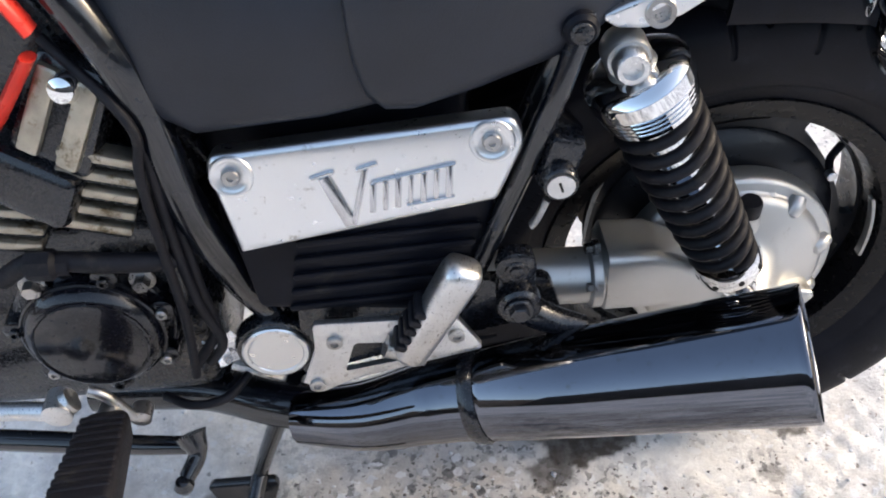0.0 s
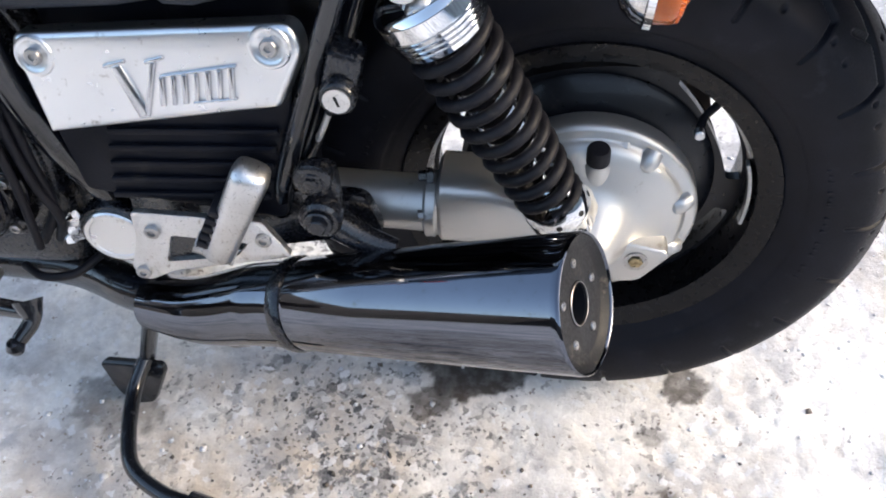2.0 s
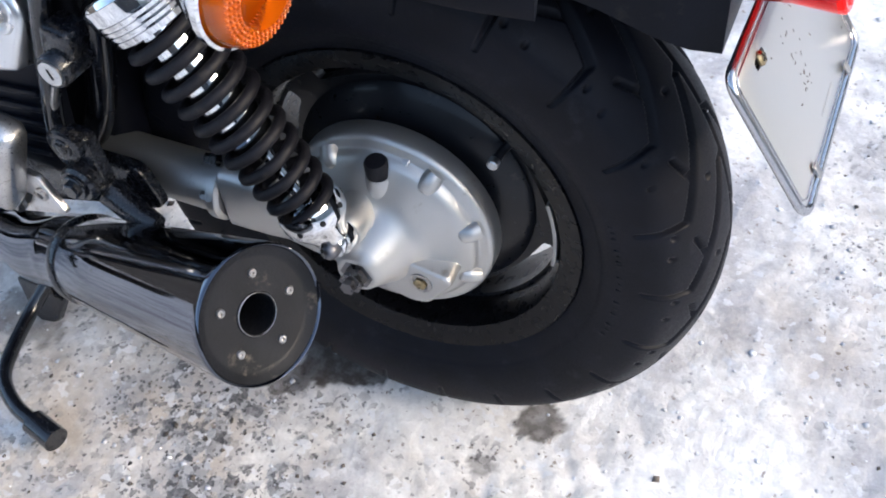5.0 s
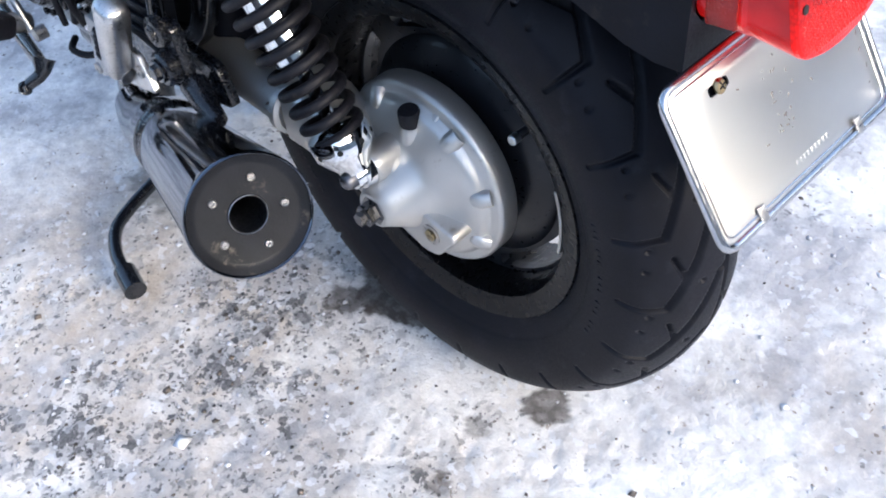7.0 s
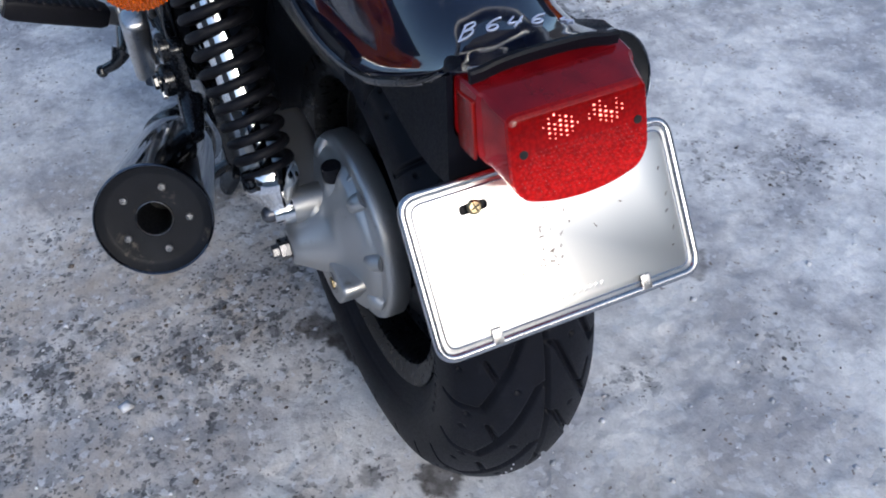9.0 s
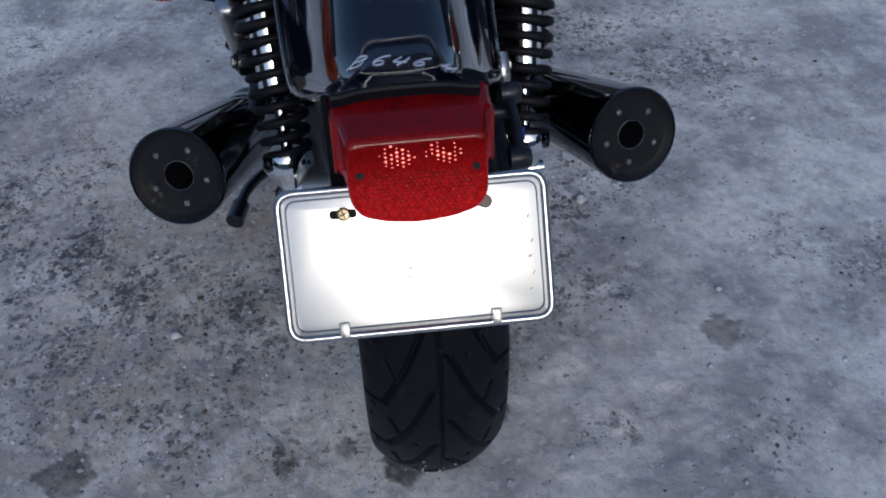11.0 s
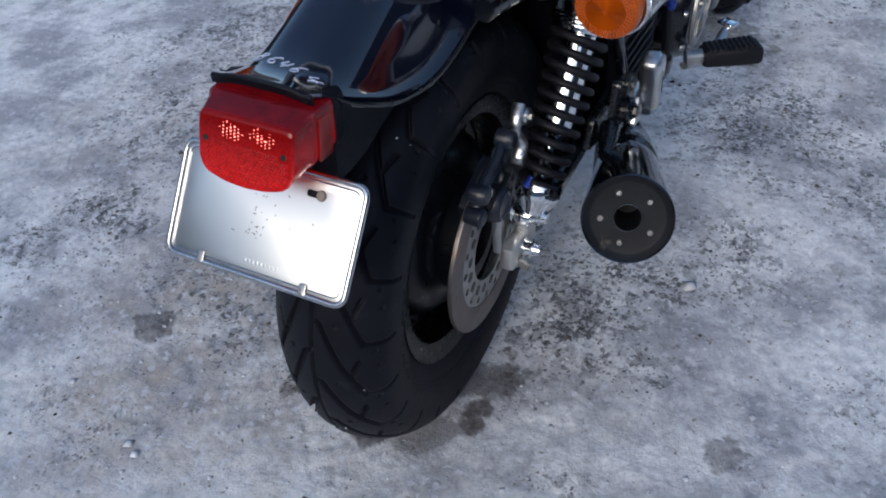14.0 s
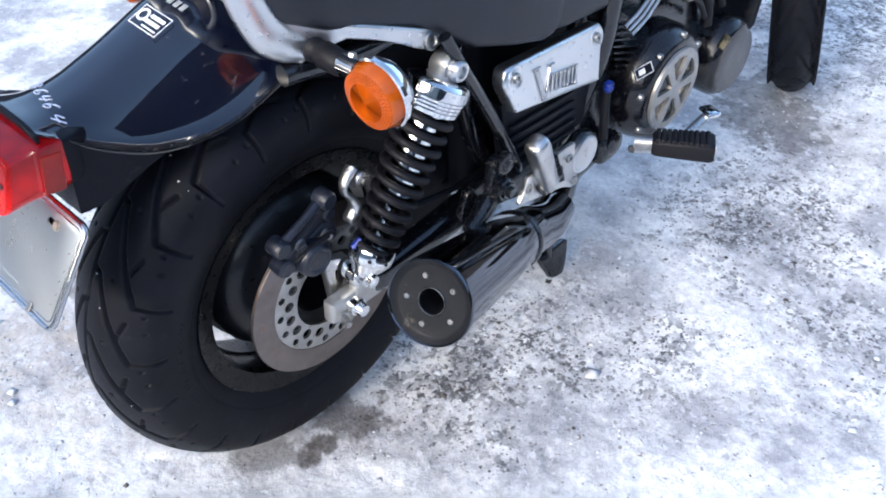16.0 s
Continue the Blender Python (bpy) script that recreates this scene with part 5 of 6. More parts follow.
    stand = one(st, "centre_stand_leg", BLACK_FRAME, bike, "black steel centre stand leg standing on the snow")
    if side < 0:
        lv = S().tube([(-0.548, -0.112, 0.070), (-0.556, -0.150, 0.048), (-0.545, -0.210, 0.036), (-0.525, -0.250, 0.032), (-0.480, -0.278, 0.030), (-0.430, -0.290, 0.028)], 0.0100, 14)
        lv.tube([(-0.445, -0.287, 0.028), (-0.402, -0.297, 0.024)], 0.0165, 16, smooth=False)
        lv.put("foot_lever", BLACK_FRAME, stand)

# ---- seat, rear fender, tail lamp and number plate ----
def seat_loop(x, w, z0, z1, round_top):
    half = [(w * 0.90, z0), (w, z0 + 0.012), (w, z0 + 0.05), (w * 0.97, z0 + 0.5 * (z1 - z0)), (w * 0.86, z1 - round_top), (w * 0.6, z1 - 0.008), (w * 0.25, z1)]
    half = [(q.x, q.y) for q in spline([(a, b, 0) for a, b in half], 4)]
    return [Vector((x, a, b)) for a, b in half] + [Vector((x, -a, b)) for a, b in half[::-1]]


seat = S()
seat.loft([seat_loop(*q) for q in ((-0.600, 0.130, 0.700, 0.80, 0.03), (-0.570, 0.160, 0.668, 0.82, 0.03), (-0.530, 0.180, 0.630, 0.83, 0.04), (-0.50, 0.186, 0.614, 0.83, 0.04), (-0.40, 0.188, 0.622, 0.81, 0.04), (-0.30, 0.186, 0.640, 0.81, 0.04))])
front_seat = seat.put("seat", SEAT_VINYL, bike, "black vinyl two-piece seat", 60)
back = S()
back.loft([seat_loop(*q) for q in ((-0.376, 0.186, 0.700, 0.83, 0.03), (-0.373, 0.192, 0.665, 0.835, 0.04), (-0.366, 0.196, 0.643, 0.84, 0.04), (-0.352, 0.197, 0.630, 0.845, 0.04), (-0.330, 0.197, 0.629, 0.85, 0.04), (-0.28, 0.192, 0.640, 0.86, 0.04), (-0.21, 0.182, 0.660, 0.87, 0.04), (-0.12, 0.150, 0.712, 0.875, 0.04), (0.0, 0.132, 0.745, 0.88, 0.04), (0.06, 0.110, 0.770, 0.885, 0.04), (0.09, 0.085, 0.80, 0.88, 0.03))])
back.put("rear_seat", SEAT_VINYL, front_seat, "", 60)

TAIL = -0.0215  # the tail sits a little to the left of the wheel's plane
fender = S()
rows = []
FENDER = ((-0.14, 0.775, 0.715, 0.108), (-0.04, 0.787, 0.705, 0.108), (0.04, 0.787, 0.682, 0.106), (0.09, 0.780, 0.662, 0.103), (0.13, 0.766, 0.653, 0.100), (0.17, 0.748, 0.653, 0.096), (0.21, 0.732, 0.660, 0.091), (0.245, 0.720, 0.674, 0.083), (0.275, 0.7155, 0.690, 0.074), (0.295, 0.7165, 0.705, 0.066), (0.316, 0.7210, 0.716, 0.058))
for x, top, low, w in FENDER:
    sec = []
    for k in range(33):
        s = -1 + k / 16
        edge = max(0, abs(s) - 0.86) / 0.14
        y = w * (s if abs(s) < 0.86 else math.copysign(0.86 + 0.14 * edge, s))
        z = top - (top - low) * 0.90 * min(1, abs(s) / 0.84) ** 3.2 - (top - low) * 0.10 * max(0, (abs(s) - 0.84) / 0.16)
        sec.append((x, TAIL + y, z))
    rows.append(sec)
fine = [[Vector(p) for p in r] for r in zip(*[spline(line, 6) for line in zip(*rows)])]
outer = [v for r in fine for v in r]
inner = [Vector((v.x, TAIL + (v.y - TAIL) * 0.965, v.z - 0.004)) for v in outer]
m, k = len(fine), 33
quads = [(i * k + j, i * k + j + 1, (i + 1) * k + j + 1, (i + 1) * k + j) for i in range(m - 1) for j in range(k - 1)]
fender.add(outer, quads)
fender.add(inner, [q[::-1] for q in quads])
edge = [i * k for i in range(m)] + [(m - 1) * k + j for j in range(1, k)] + [i * k + k - 1 for i in range(m - 2, -1, -1)]
fender.add([outer[i] for i in edge] + [inner[i] for i in edge], [(i, i + 1, len(edge) + i + 1, len(edge) + i) for i in range(len(edge) - 1)])
rear_fender = fender.put("rear_fender", NAVY_GLOSS, bike, "gloss black rear fender with a flared lip", 60)
# rolled rim along the fender's lower edges
for start, shift in ((0, -0.001), (k - 1, 0.001)):
    S().tube([outer[i * k + start] + Vector((0, shift, 0.001)) for i in range(6, m - 7)], [0.0036] * 8 + [0.0024, 0.0008], 8, n=1).put("fender_rim", BLACK_FRAME, rear_fender)
# turned-down lip across the tail
lip = [outer[(m - 1) * k + j] for j in range(k)]
S().loft([[v + Vector((0.003, 0, 0.0006)), v + Vector((0.0045, 0, -0.0015)), v + Vector((0.003, 0, -0.0095)), v + Vector((0.0, 0, -0.0095)), v + Vector((-0.001, 0, 0.0))] for v in lip]).put("fender_lip", BLACK_PLASTIC, rear_fender)
inner_guard = S()
for sgn in (-1,):
    line = [(-0.07, TAIL + sgn * 0.104, 0.668), (0.0, TAIL + sgn * 0.103, 0.664), (0.10, TAIL + sgn * 0.098, 0.650), (0.17, TAIL + sgn * 0.092, 0.646)]
    inner_guard.tube(line, 0.020, 10, flat=0.25, up=(0, 1, 0))
inner_guard.loft([[Vector((x, TAIL + a * w, z + b)) for a, b in ((-1, -0.02), (-0.8, 0.0), (0.8, 0.0), (1, -0.02))] for x, w, z in ((-0.16, 0.09, 0.69), (0.02, 0.09, 0.685), (0.15, 0.08, 0.668), (0.25, 0.07, 0.665))])
inner_guard.put("inner_fender", BLACK_PLASTIC, rear_fender, "black plastic inner fender")
bk = S()
bk.loft([[Vector((x, TAIL + a * w, z)) for a, z in ((-1, z0), (-1, z1), (1, z1), (1, z0))] for x, w, z0, z1 in ((0.16, 0.074, 0.645, 0.652), (0.21, 0.074, 0.632, 0.660), (0.25, 0.072, 0.616, 0.672), (0.275, 0.068, 0.608, 0.690), (0.298, 0.066, 0.608, 0.704))])
bk.put("lamp_bracket", BLACK_PLASTIC, rear_fender, "black tail lamp bracket")

def fender_top(x, y):
    """Height of the fender's skin."""
    xs = [q[0] for q in FENDER]
    top, low, w = (float(np.interp(x, xs, [q[c] for q in FENDER])) for c in (1, 2, 3))
    a = min(1.0, abs(y - TAIL) / w)
    return top - (top - low) * 0.90 * min(1, a / 0.84) ** 3.2


# handwritten lot mark, in pale ink: B 6464
GLYPHS = {"B": (((0.0, 0.0), (0.10, 0.5), (0.20, 1.0)), ((0.10, 0.92), (0.50, 1.02), (0.62, 0.82), (0.45, 0.60), (0.14, 0.52)), ((0.14, 0.52), (0.52, 0.48), (0.58, 0.24), (0.36, 0.02), (-0.06, 0.02))),
          "6": (((0.62, 1.0), (0.30, 0.80), (0.08, 0.42), (0.12, 0.08), (0.36, 0.0), (0.56, 0.18), (0.48, 0.40), (0.26, 0.42), (0.10, 0.26)),),
          "4": (((0.20, 1.0), (0.08, 0.66), (0.02, 0.42), (0.30, 0.44), (0.64, 0.50)), ((0.60, 0.98), (0.50, 0.50), (0.36, 0.0)))}
ink, rng = S(), random.Random(4)
for glyph, along in (("B", -0.0470), ("6", -0.0285), ("4", -0.0125), ("6", 0.0045), ("4", 0.0265)):
    tall, tilt = 0.0128 * rng.uniform(0.92, 1.08), rng.uniform(-0.05, 0.05)
    for stroke in GLYPHS[glyph]:
        line = []
        for a, b in [(q.x, q.y) for q in spline([(a + 0.30 * b, b, 0) for a, b in stroke], 4)]:
            u, v = along + 0.0160 * a, tall * (b + tilt * a) - 0.0075
            x, y = 0.2735 + 0.235 * u - 0.97 * v, -0.0160 + 0.97 * u + 0.235 * v
            line.append((x, y, fender_top(x, y) + 0.0005))
        ink.tube(line, 0.0008, 6, smooth=False)
tagged(ink.put("handwriting", MARKER_INK, rear_fender, "pale handwritten lot mark"), kind="stuff")
# small sticker and a line of pale letters that stay plain bars
sf = frame_on((0.140, TAIL + 0.012, 0.7625), (0.05, 1, 0), (0.42, 0, 1))
st = S()
for a, b, w, h in ((0, 0.014, 0.052, 0.0012), (0, -0.014, 0.052, 0.0012), (-0.0255, 0, 0.0012, 0.028), (0.0255, 0, 0.0012, 0.028), (0.008, 0.006, 0.026, 0.005), (0.004, -0.002, 0.030, 0.005), (0.008, -0.0095, 0.026, 0.0022)):
    st.box((w, h, 0.0006), sf @ Matrix.Translation((a, b, 0)), 0.0001)
st.lathe([(0.009, 0), (0.009, 0.0003), (0.0055, 0.0003), (0.0055, 0)], sf @ Vector((-0.016, 0.002, 0)), sf.to_3x3() @ Vector((0, 0, 1)), 24)
st.put("sticker", WHITE_INK, rear_fender, "small white outlined sticker")
bars = S()
bf = frame_on((0.108, TAIL + 0.004, 0.7755), (0.05, 1, 0), (0.32, 0, 1))
for j in range(6):
    bars.box((0.008, 0.010, 0.0005), bf @ Matrix.Translation((-0.03 + 0.012 * j, 0, 0)), 0.0001)
bars.put("pale_letters", material("grey_decal", (0.30, 0.31, 0.33), 0.4), rear_fender, "faint grey decal of plain bars")


def lamp_loop(x, w, z0, z1, r, lean=0.0):
    return [Vector((x + lean * (z1 - b), TAIL + 0.004 + a, b)) for a, b in rounded([(-w, z0 + 0.020), (-w * 0.85, z0 + 0.008), (-w * 0.45, z0 + 0.002), (0, z0), (w * 0.45, z0 + 0.002), (w * 0.85, z0 + 0.008), (w, z0 + 0.020), (w, z1), (-w, z1)], r, 3)]


tl = S()
tl.loft([lamp_loop(*q) for q in ((0.255, 0.045, 0.650, 0.698, 0.010), (0.272, 0.060, 0.640, 0.703, 0.008), (0.286, 0.066, 0.635, 0.707, 0.006), (0.298, 0.065, 0.635, 0.707, 0.004))])
tail_lamp = tl.put("tail_lamp", BLACK_PLASTIC, bike, "red tail lamp, lit")
S().loft([lamp_loop(*q) for q in ((0.297, 0.0640, 0.637, 0.706, 0.006), (0.326, 0.0620, 0.635, 0.7045, 0.006, 0.10), (0.328, 0.0590, 0.634, 0.7040, 0.006, 0.11), (0.336, 0.0575, 0.632, 0.7020, 0.008, 0.16), (0.351, 0.0545, 0.6285, 0.6985, 0.008, 0.25))], caps=True).put("lens_hood", RED_DIM, tail_lamp, "red lens hood, painted darker for its shaded inside", 30)
S().loft([lamp_loop(*q) for q in ((0.350, 0.0543, 0.6288, 0.6983, 0.008, 0.25), (0.3545, 0.0540, 0.6290, 0.6975, 0.008, 0.262), (0.3565, 0.0528, 0.6305, 0.6955, 0.008, 0.27), (0.3575, 0.0515, 0.632, 0.693, 0.008, 0.27))], caps=True).put("red_lens", RED_LENS, tail_lamp, "red plastic lens with prism cells, glowing", 30)
for sgn in (-1, 1):
    S().box((0.024, 0.046, 0.003), frame_on((0.3155, TAIL + 0.004 + sgn * 0.0632, 0.673), (1, 0, 0.1), (0, sgn, 0)), 0.0012).put("side_reflector", RED_REFLECTOR, tail_lamp, "flat orange-red side reflector")
LN = Vector((1, 0, 0.27)).normalized()
lf = frame_on((0.3630, TAIL + 0.004, 0.672), (0, 1, 0), LN)
# the two bulbs as the prism cells break them up
rng = random.Random(8)
for dy in (-0.0155, 0.0200):
    beads = S()
    for i in range(-3, 4):
        for j in range(-3, 4):
            x, y = dy + 0.0044 * i, 0.0130 + 0.0034 * (j + 0.5 * (i % 2))
            far = math.hypot((x - dy) * 0.75, y - 0.0130) / 0.0110
            if far < 1 and rng.random() > 0.05 + 0.25 * far:
                s = (1.25 - 0.5 * far) * rng.uniform(0.6, 1.2)
                beads.lathe([(0, -0.0010 * s), (0.0008 * s, -0.0006 * s), (0.0011 * s, 0), (0.0008 * s, 0.0006 * s), (0, 0.0010 * s)], lf @ Vector((x, y, 0.0)), LN, 8, squash=0.75)
    tagged(beads.put("bulb", BULB, tail_lamp, "glowing bulb broken up by the lens cells"), kind="stuff")
cells = S()
for j in range(11):
    for i in range(-13, 14):
        x, y = 0.0040 * (i + 0.5 * (j % 2)), -0.002 - 0.0032 * j
        if abs(x) < 0.049 - 0.0010 * max(0, j - 6) ** 2 and not (abs(abs(x) - 0.045) < 0.006 and abs(y) < 0.006):
            cells.lathe([(0.0023, -0.0006), (0.0017, 0.0004), (0.0007, 0.0009), (0, 0.0010)], lf @ Vector((x, y, -0.0001)), LN, 6)
tagged(cells.put("prism_cell", RED_LENS, tail_lamp, "small raised reflector cells"), kind="stuff")
# sunk lens screws, their shade painted as dark discs
for dy in (-0.045, 0.045):
    S().lathe([(0, 0), (0.0032, 0), (0.0032, 0.001), (0, 0.001)], lf @ Vector((dy, 0, 0)), LN, 12).put("lens_screw", DARK, tail_lamp)

S().prism(rounded([(-0.070, -0.009), (0.070, -0.009), (0.062, 0.011), (-0.062, 0.011)], 0.004), frame_on((0.062, TAIL, 0.808), (0, 1, 0), (0.95, 0, -0.1)), 0.012, 0.003).put("rear_reflector", RED_REFLECTOR, bike, "dull red reflector strip under the seat tail")

PC = Vector((0.3465, -0.0215, 0.5695))
NP = Vector((0.830, -0.030, 0.558)).normalized()
pf = frame_on(PC, (0.035, 1, 0.022), NP)
plate = S().prism(rounded([(-0.112, -0.062), (0.112, -0.062), (0.112, 0.062), (-0.112, 0.062)], 0.012), pf, 0.0016, 0.0005,
                  [rounded([(-0.070, 0.038), (-0.047, 0.038), (-0.047, 0.0455), (-0.070, 0.0455)], 0.003, 2), rounded([(0.044, 0.038), (0.068, 0.038), (0.068, 0.0455), (0.044, 0.0455)], 0.003, 2)]).put("number_plate", PLATE_ALU, bike, "blank bare aluminium number plate in a chrome frame")
loop = rounded([(-0.1125, -0.0625), (0.1125, -0.0625), (0.1125, 0.0625), (-0.1125, 0.0625)], 0.014, 6)
ring = [pf @ Vector((x, y, 0.001)) for x, y in loop]
S().tube(ring + [ring[0], ring[1]], 0.0036, 10, smooth=False).put("plate_frame", FRAME_CHROME, plate, "chrome plate frame")
loop = rounded([(-0.1060, -0.0560), (0.1060, -0.0560), (0.1060, 0.0560), (-0.1060, 0.0560)], 0.010, 6)
ring = [pf @ Vector((x, y, 0.0018)) for x, y in loop]
S().tube(ring + [ring[0], ring[1]], 0.0009, 8, smooth=False).put("frame_bead", FRAME_CHROME, plate)
for x in (-0.0715, 0.0590):
    S().box((0.009, 0.013, 0.0022), pf @ Matrix.Translation((x + 0.005, -0.0570, 0.0035)), 0.0008).put("frame_tab", STEEL, plate)
screw = S().lathe([(0, 0), (0.0058, 0), (0.0058, 0.0016), (0.0042, 0.0032), (0, 0.0036)], pf @ Vector((-0.0580, 0.0418, 0.0016)), NP, 20).put("plate_screw", BRASS, plate, "yellow cross-head screw")
# dark bars laid on the screw head for the shade in its slots
for turn in (20, 110):
    S().box((0.0070, 0.0012, 0.0006), pf @ Matrix.Translation((-0.0580, 0.0418, 0.0051)) @ pose(0, 0, 0, 0, 0, turn), 0.0001).put("cross_slot", DARK, screw)
S().lathe([(0, 0), (0.0060, 0), (0.0060, 0.003), (0.0045, 0.005), (0, 0.0052)], pf @ Vector((0.0620, 0.0418, -0.001)), NP, 20).put("plate_screw", PLATE_CHIP, plate, "rusty brown bolt in a slot")
pb = S()
pb.box((0.15, 0.035, 0.004), pf @ Matrix.Translation((0.0, 0.042, -0.005)), 0.001)
pb.put("plate_bracket", BLACK_PLASTIC, plate)
rng = random.Random(3)
sc = S()
for cx, cy, sx, sy, count in ((0.0, 0.0, 0.030, 0.028, 12), (-0.006, -0.012, 0.006, 0.009, 14), (0.002, 0.020, 0.012, 0.008, 6), (0.098, -0.006, 0.002, 0.018, 5)):
    for k in range(count):
        x, y = rng.gauss(cx, sx), rng.gauss(cy, sy)
        if abs(x) < 0.102 and abs(y) < 0.053:
            sc.box((rng.uniform(0.0010, 0.0042), rng.uniform(0.0006, 0.0013), 0.0004), pf @ Matrix.Translation((x, y, 0.0017)) @ pose(0, 0, 0, 0, 0, rng.uniform(0, 180)), 0.0001)
tagged(sc.put("scratch", PLATE_CHIP, plate, "small dark chips and scratches"), kind="stuff")
em = S()
for k in range(9):
    em.box((0.003, 0.004, 0.0006), pf @ Matrix.Translation((-0.012 + 0.005 * k, -0.046, 0.0016)), 0.0003)
tagged(em.put("embossed_mark", PLATE_ALU, plate), kind="stuff")

# ---- engine and its surroundings ----
eng = S()
eng.box((0.46, 0.30, 0.26), Matrix.Translation((-0.76, 0, 0.40)), 0.03)
engine = eng.put("engine", BLACK_PAINT, bike, "black-painted V engine with bright machined fins")
S().box((0.20, 0.26, 0.30), pose(-0.66, 0, 0.62, 0, -30), 0.02).put("cylinder", BLACK_PAINT, engine)
S().box((0.20, 0.26, 0.30), pose(-0.92, 0, 0.60, 0, 35), 0.02).put("cylinder", BLACK_PAINT, engine)
S().box((0.24, 0.24, 0.30), Matrix.Translation((-0.40, 0, 0.49)), 0.02).put("airbox", BLACK_PLASTIC, engine)
# left clutch-slave cover
lc, bosses = S(), []
lc.lathe([(0.075, 0), (0.075, 0.012), (0.066, 0.020), (0.062, 0.034), (0.056, 0.040), (0.048, 0.043), (0, 0.044)], (-0.640, -0.150, 0.405), Y, 56)
for k in range(7):
    a = TAU * k / 7 + 0.3
    bosses.append(S().lathe([(0.012, 0), (0.012, 0.026), (0.009, 0.028), (0, 0.028)], (-0.640 + 0.070 * math.cos(a), -0.150, 0.405 + 0.070 * math.sin(a)), Y, 16))
cov = lc.put("engine_cover", ENGINE_BLACK, engine, "black enamelled round engine cover")
for r, h in ((0.0705, 0.014), (0.0640, 0.029), (0.0520, 0.0415)):
    S().lathe([(r - 0.0022, h - 0.003), (r - 0.0018, h + 0.0012), (r, h + 0.0022), (r + 0.0018, h + 0.0012), (r + 0.0022, h - 0.003)], (-0.640, -0.150, 0.405), Y, 56).put("cover_ring", ENGINE_BLACK, cov)
for k in range(7):
    a = TAU * k / 7 + 0.3
    bosses[k].put("screw_boss", ENGINE_BLACK, cov)
    S().hexbolt((-0.640 + 0.070 * math.cos(a), -0.178, 0.405 + 0.070 * math.sin(a)), Y, 0.0055, 0.005).put("cover_screw", BLACK_PAINT if k % 2 else STEEL, cov)
for x, z in ((-0.677, 0.470), (-0.581, 0.467)):
    S().bolt((x, -0.175, z), Y, 0.008, 0.012).put("flange_bolt", STEEL, engine)
# finned head pieces on the left
hf = frame_on((-0.598, -0.172, 0.642), (0.80, 0, -0.42), (-0.15, -0.95, 0.25))
hp = S()
for dx in (-0.016, 0.016):
    hp.prism(rounded([(-0.009, -0.04), (0.009, -0.04), (0.009, 0.036), (-0.009, 0.036)], 0.004), hf @ Matrix.Translation((dx, 0, 0)), 0.012, 0.003)
hp.put("head_trim", GREY_FIN, engine, "bright machined strips on the cylinder head")
hb = S()
hb.prism(rounded([(-0.034, -0.046), (0.034, -0.046), (0.030, 0.045), (-0.030, 0.045)], 0.01), hf @ Matrix.Translation((0, 0, -0.02)), 0.026, 0.006)
hb.prism(rounded([(-0.05, -0.05), (0.04, -0.05), (0.04, 0.0), (-0.05, 0.0)], 0.012), hf @ Matrix.Translation((-0.01, -0.045, -0.02)), 0.034, 0.008)
hb.put("head_cover", BLACK_PAINT, engine)
S().lathe([(0.012, 0), (0.012, 0.006), (0.010, 0.011), (0.005, 0.013), (0, 0.0135)], hf @ Vector((0.0, 0.026, 0.008)), hf.to_3x3() @ Vector((0, 0, 1)), 24).put("dome_nut", CHROME, engine)
for gx0, gz0, count, length, tilt in ((-0.577, 0.606, 5, 0.066, -0.33), (-0.662, 0.560, 3, 0.055, -0.20)):
    for k in range(count):
        c = Vector((gx0 - 0.0065 * k, -0.178, gz0 - 0.0165 * k))
        S().box((length, 0.0085, 0.02), frame_on(c, (1, 0, tilt), Y), 0.002).put("bright_fin", GREY_FIN, engine)
        S().box((length * 0.9, 0.006, 0.03), frame_on(c + Vector((0.0, 0.01, -0.008)), (1, 0, tilt), Y), 0.002).put("dark_fin", BLACK_PAINT, engine)
# red plug leads
for line in (((-0.665, -0.17, 0.620), (-0.640, -0.18, 0.650), (-0.605, -0.18, 0.696)), ((-0.625, -0.178, 0.775), (-0.607, -0.180, 0.740), (-0.597, -0.180, 0.716))):
    S().tube(line, 0.010, 12, flat=0.5).put("red_lead", RED_PLASTIC, engine, "red plastic strip")
# hoses and cables beside the frame
for line, r in ((((-0.60, -0.16, 0.70), (-0.545, -0.192, 0.640), (-0.549, -0.194, 0.590), (-0.549, -0.195, 0.510), (-0.548, -0.195, 0.430), (-0.556, -0.190, 0.350)), 0.0044),
                (((-0.548, -0.18, 0.640), (-0.542, -0.185, 0.600), (-0.541, -0.187, 0.525), (-0.535, -0.188, 0.444), (-0.524, -0.185, 0.390), (-0.545, -0.17, 0.345)), 0.0048),
                (((-0.536, -0.178, 0.55), (-0.532, -0.18, 0.457), (-0.529, -0.18, 0.400), (-0.560, -0.175, 0.345)), 0.0050),
                (((-0.694, -0.185, 0.488), (-0.665, -0.19, 0.508), (-0.640, -0.19, 0.508), (-0.600, -0.192, 0.504), (-0.552, -0.188, 0.498), (-0.535, -0.16, 0.49)), 0.009),
                (((-0.60, -0.17, 0.300), (-0.568, -0.19, 0.306), (-0.535, -0.185, 0.308), (-0.515, -0.16, 0.312)), 0.0048)):
    S().tube(line, r, 12).put("hose", RUBBER_PART, bike)
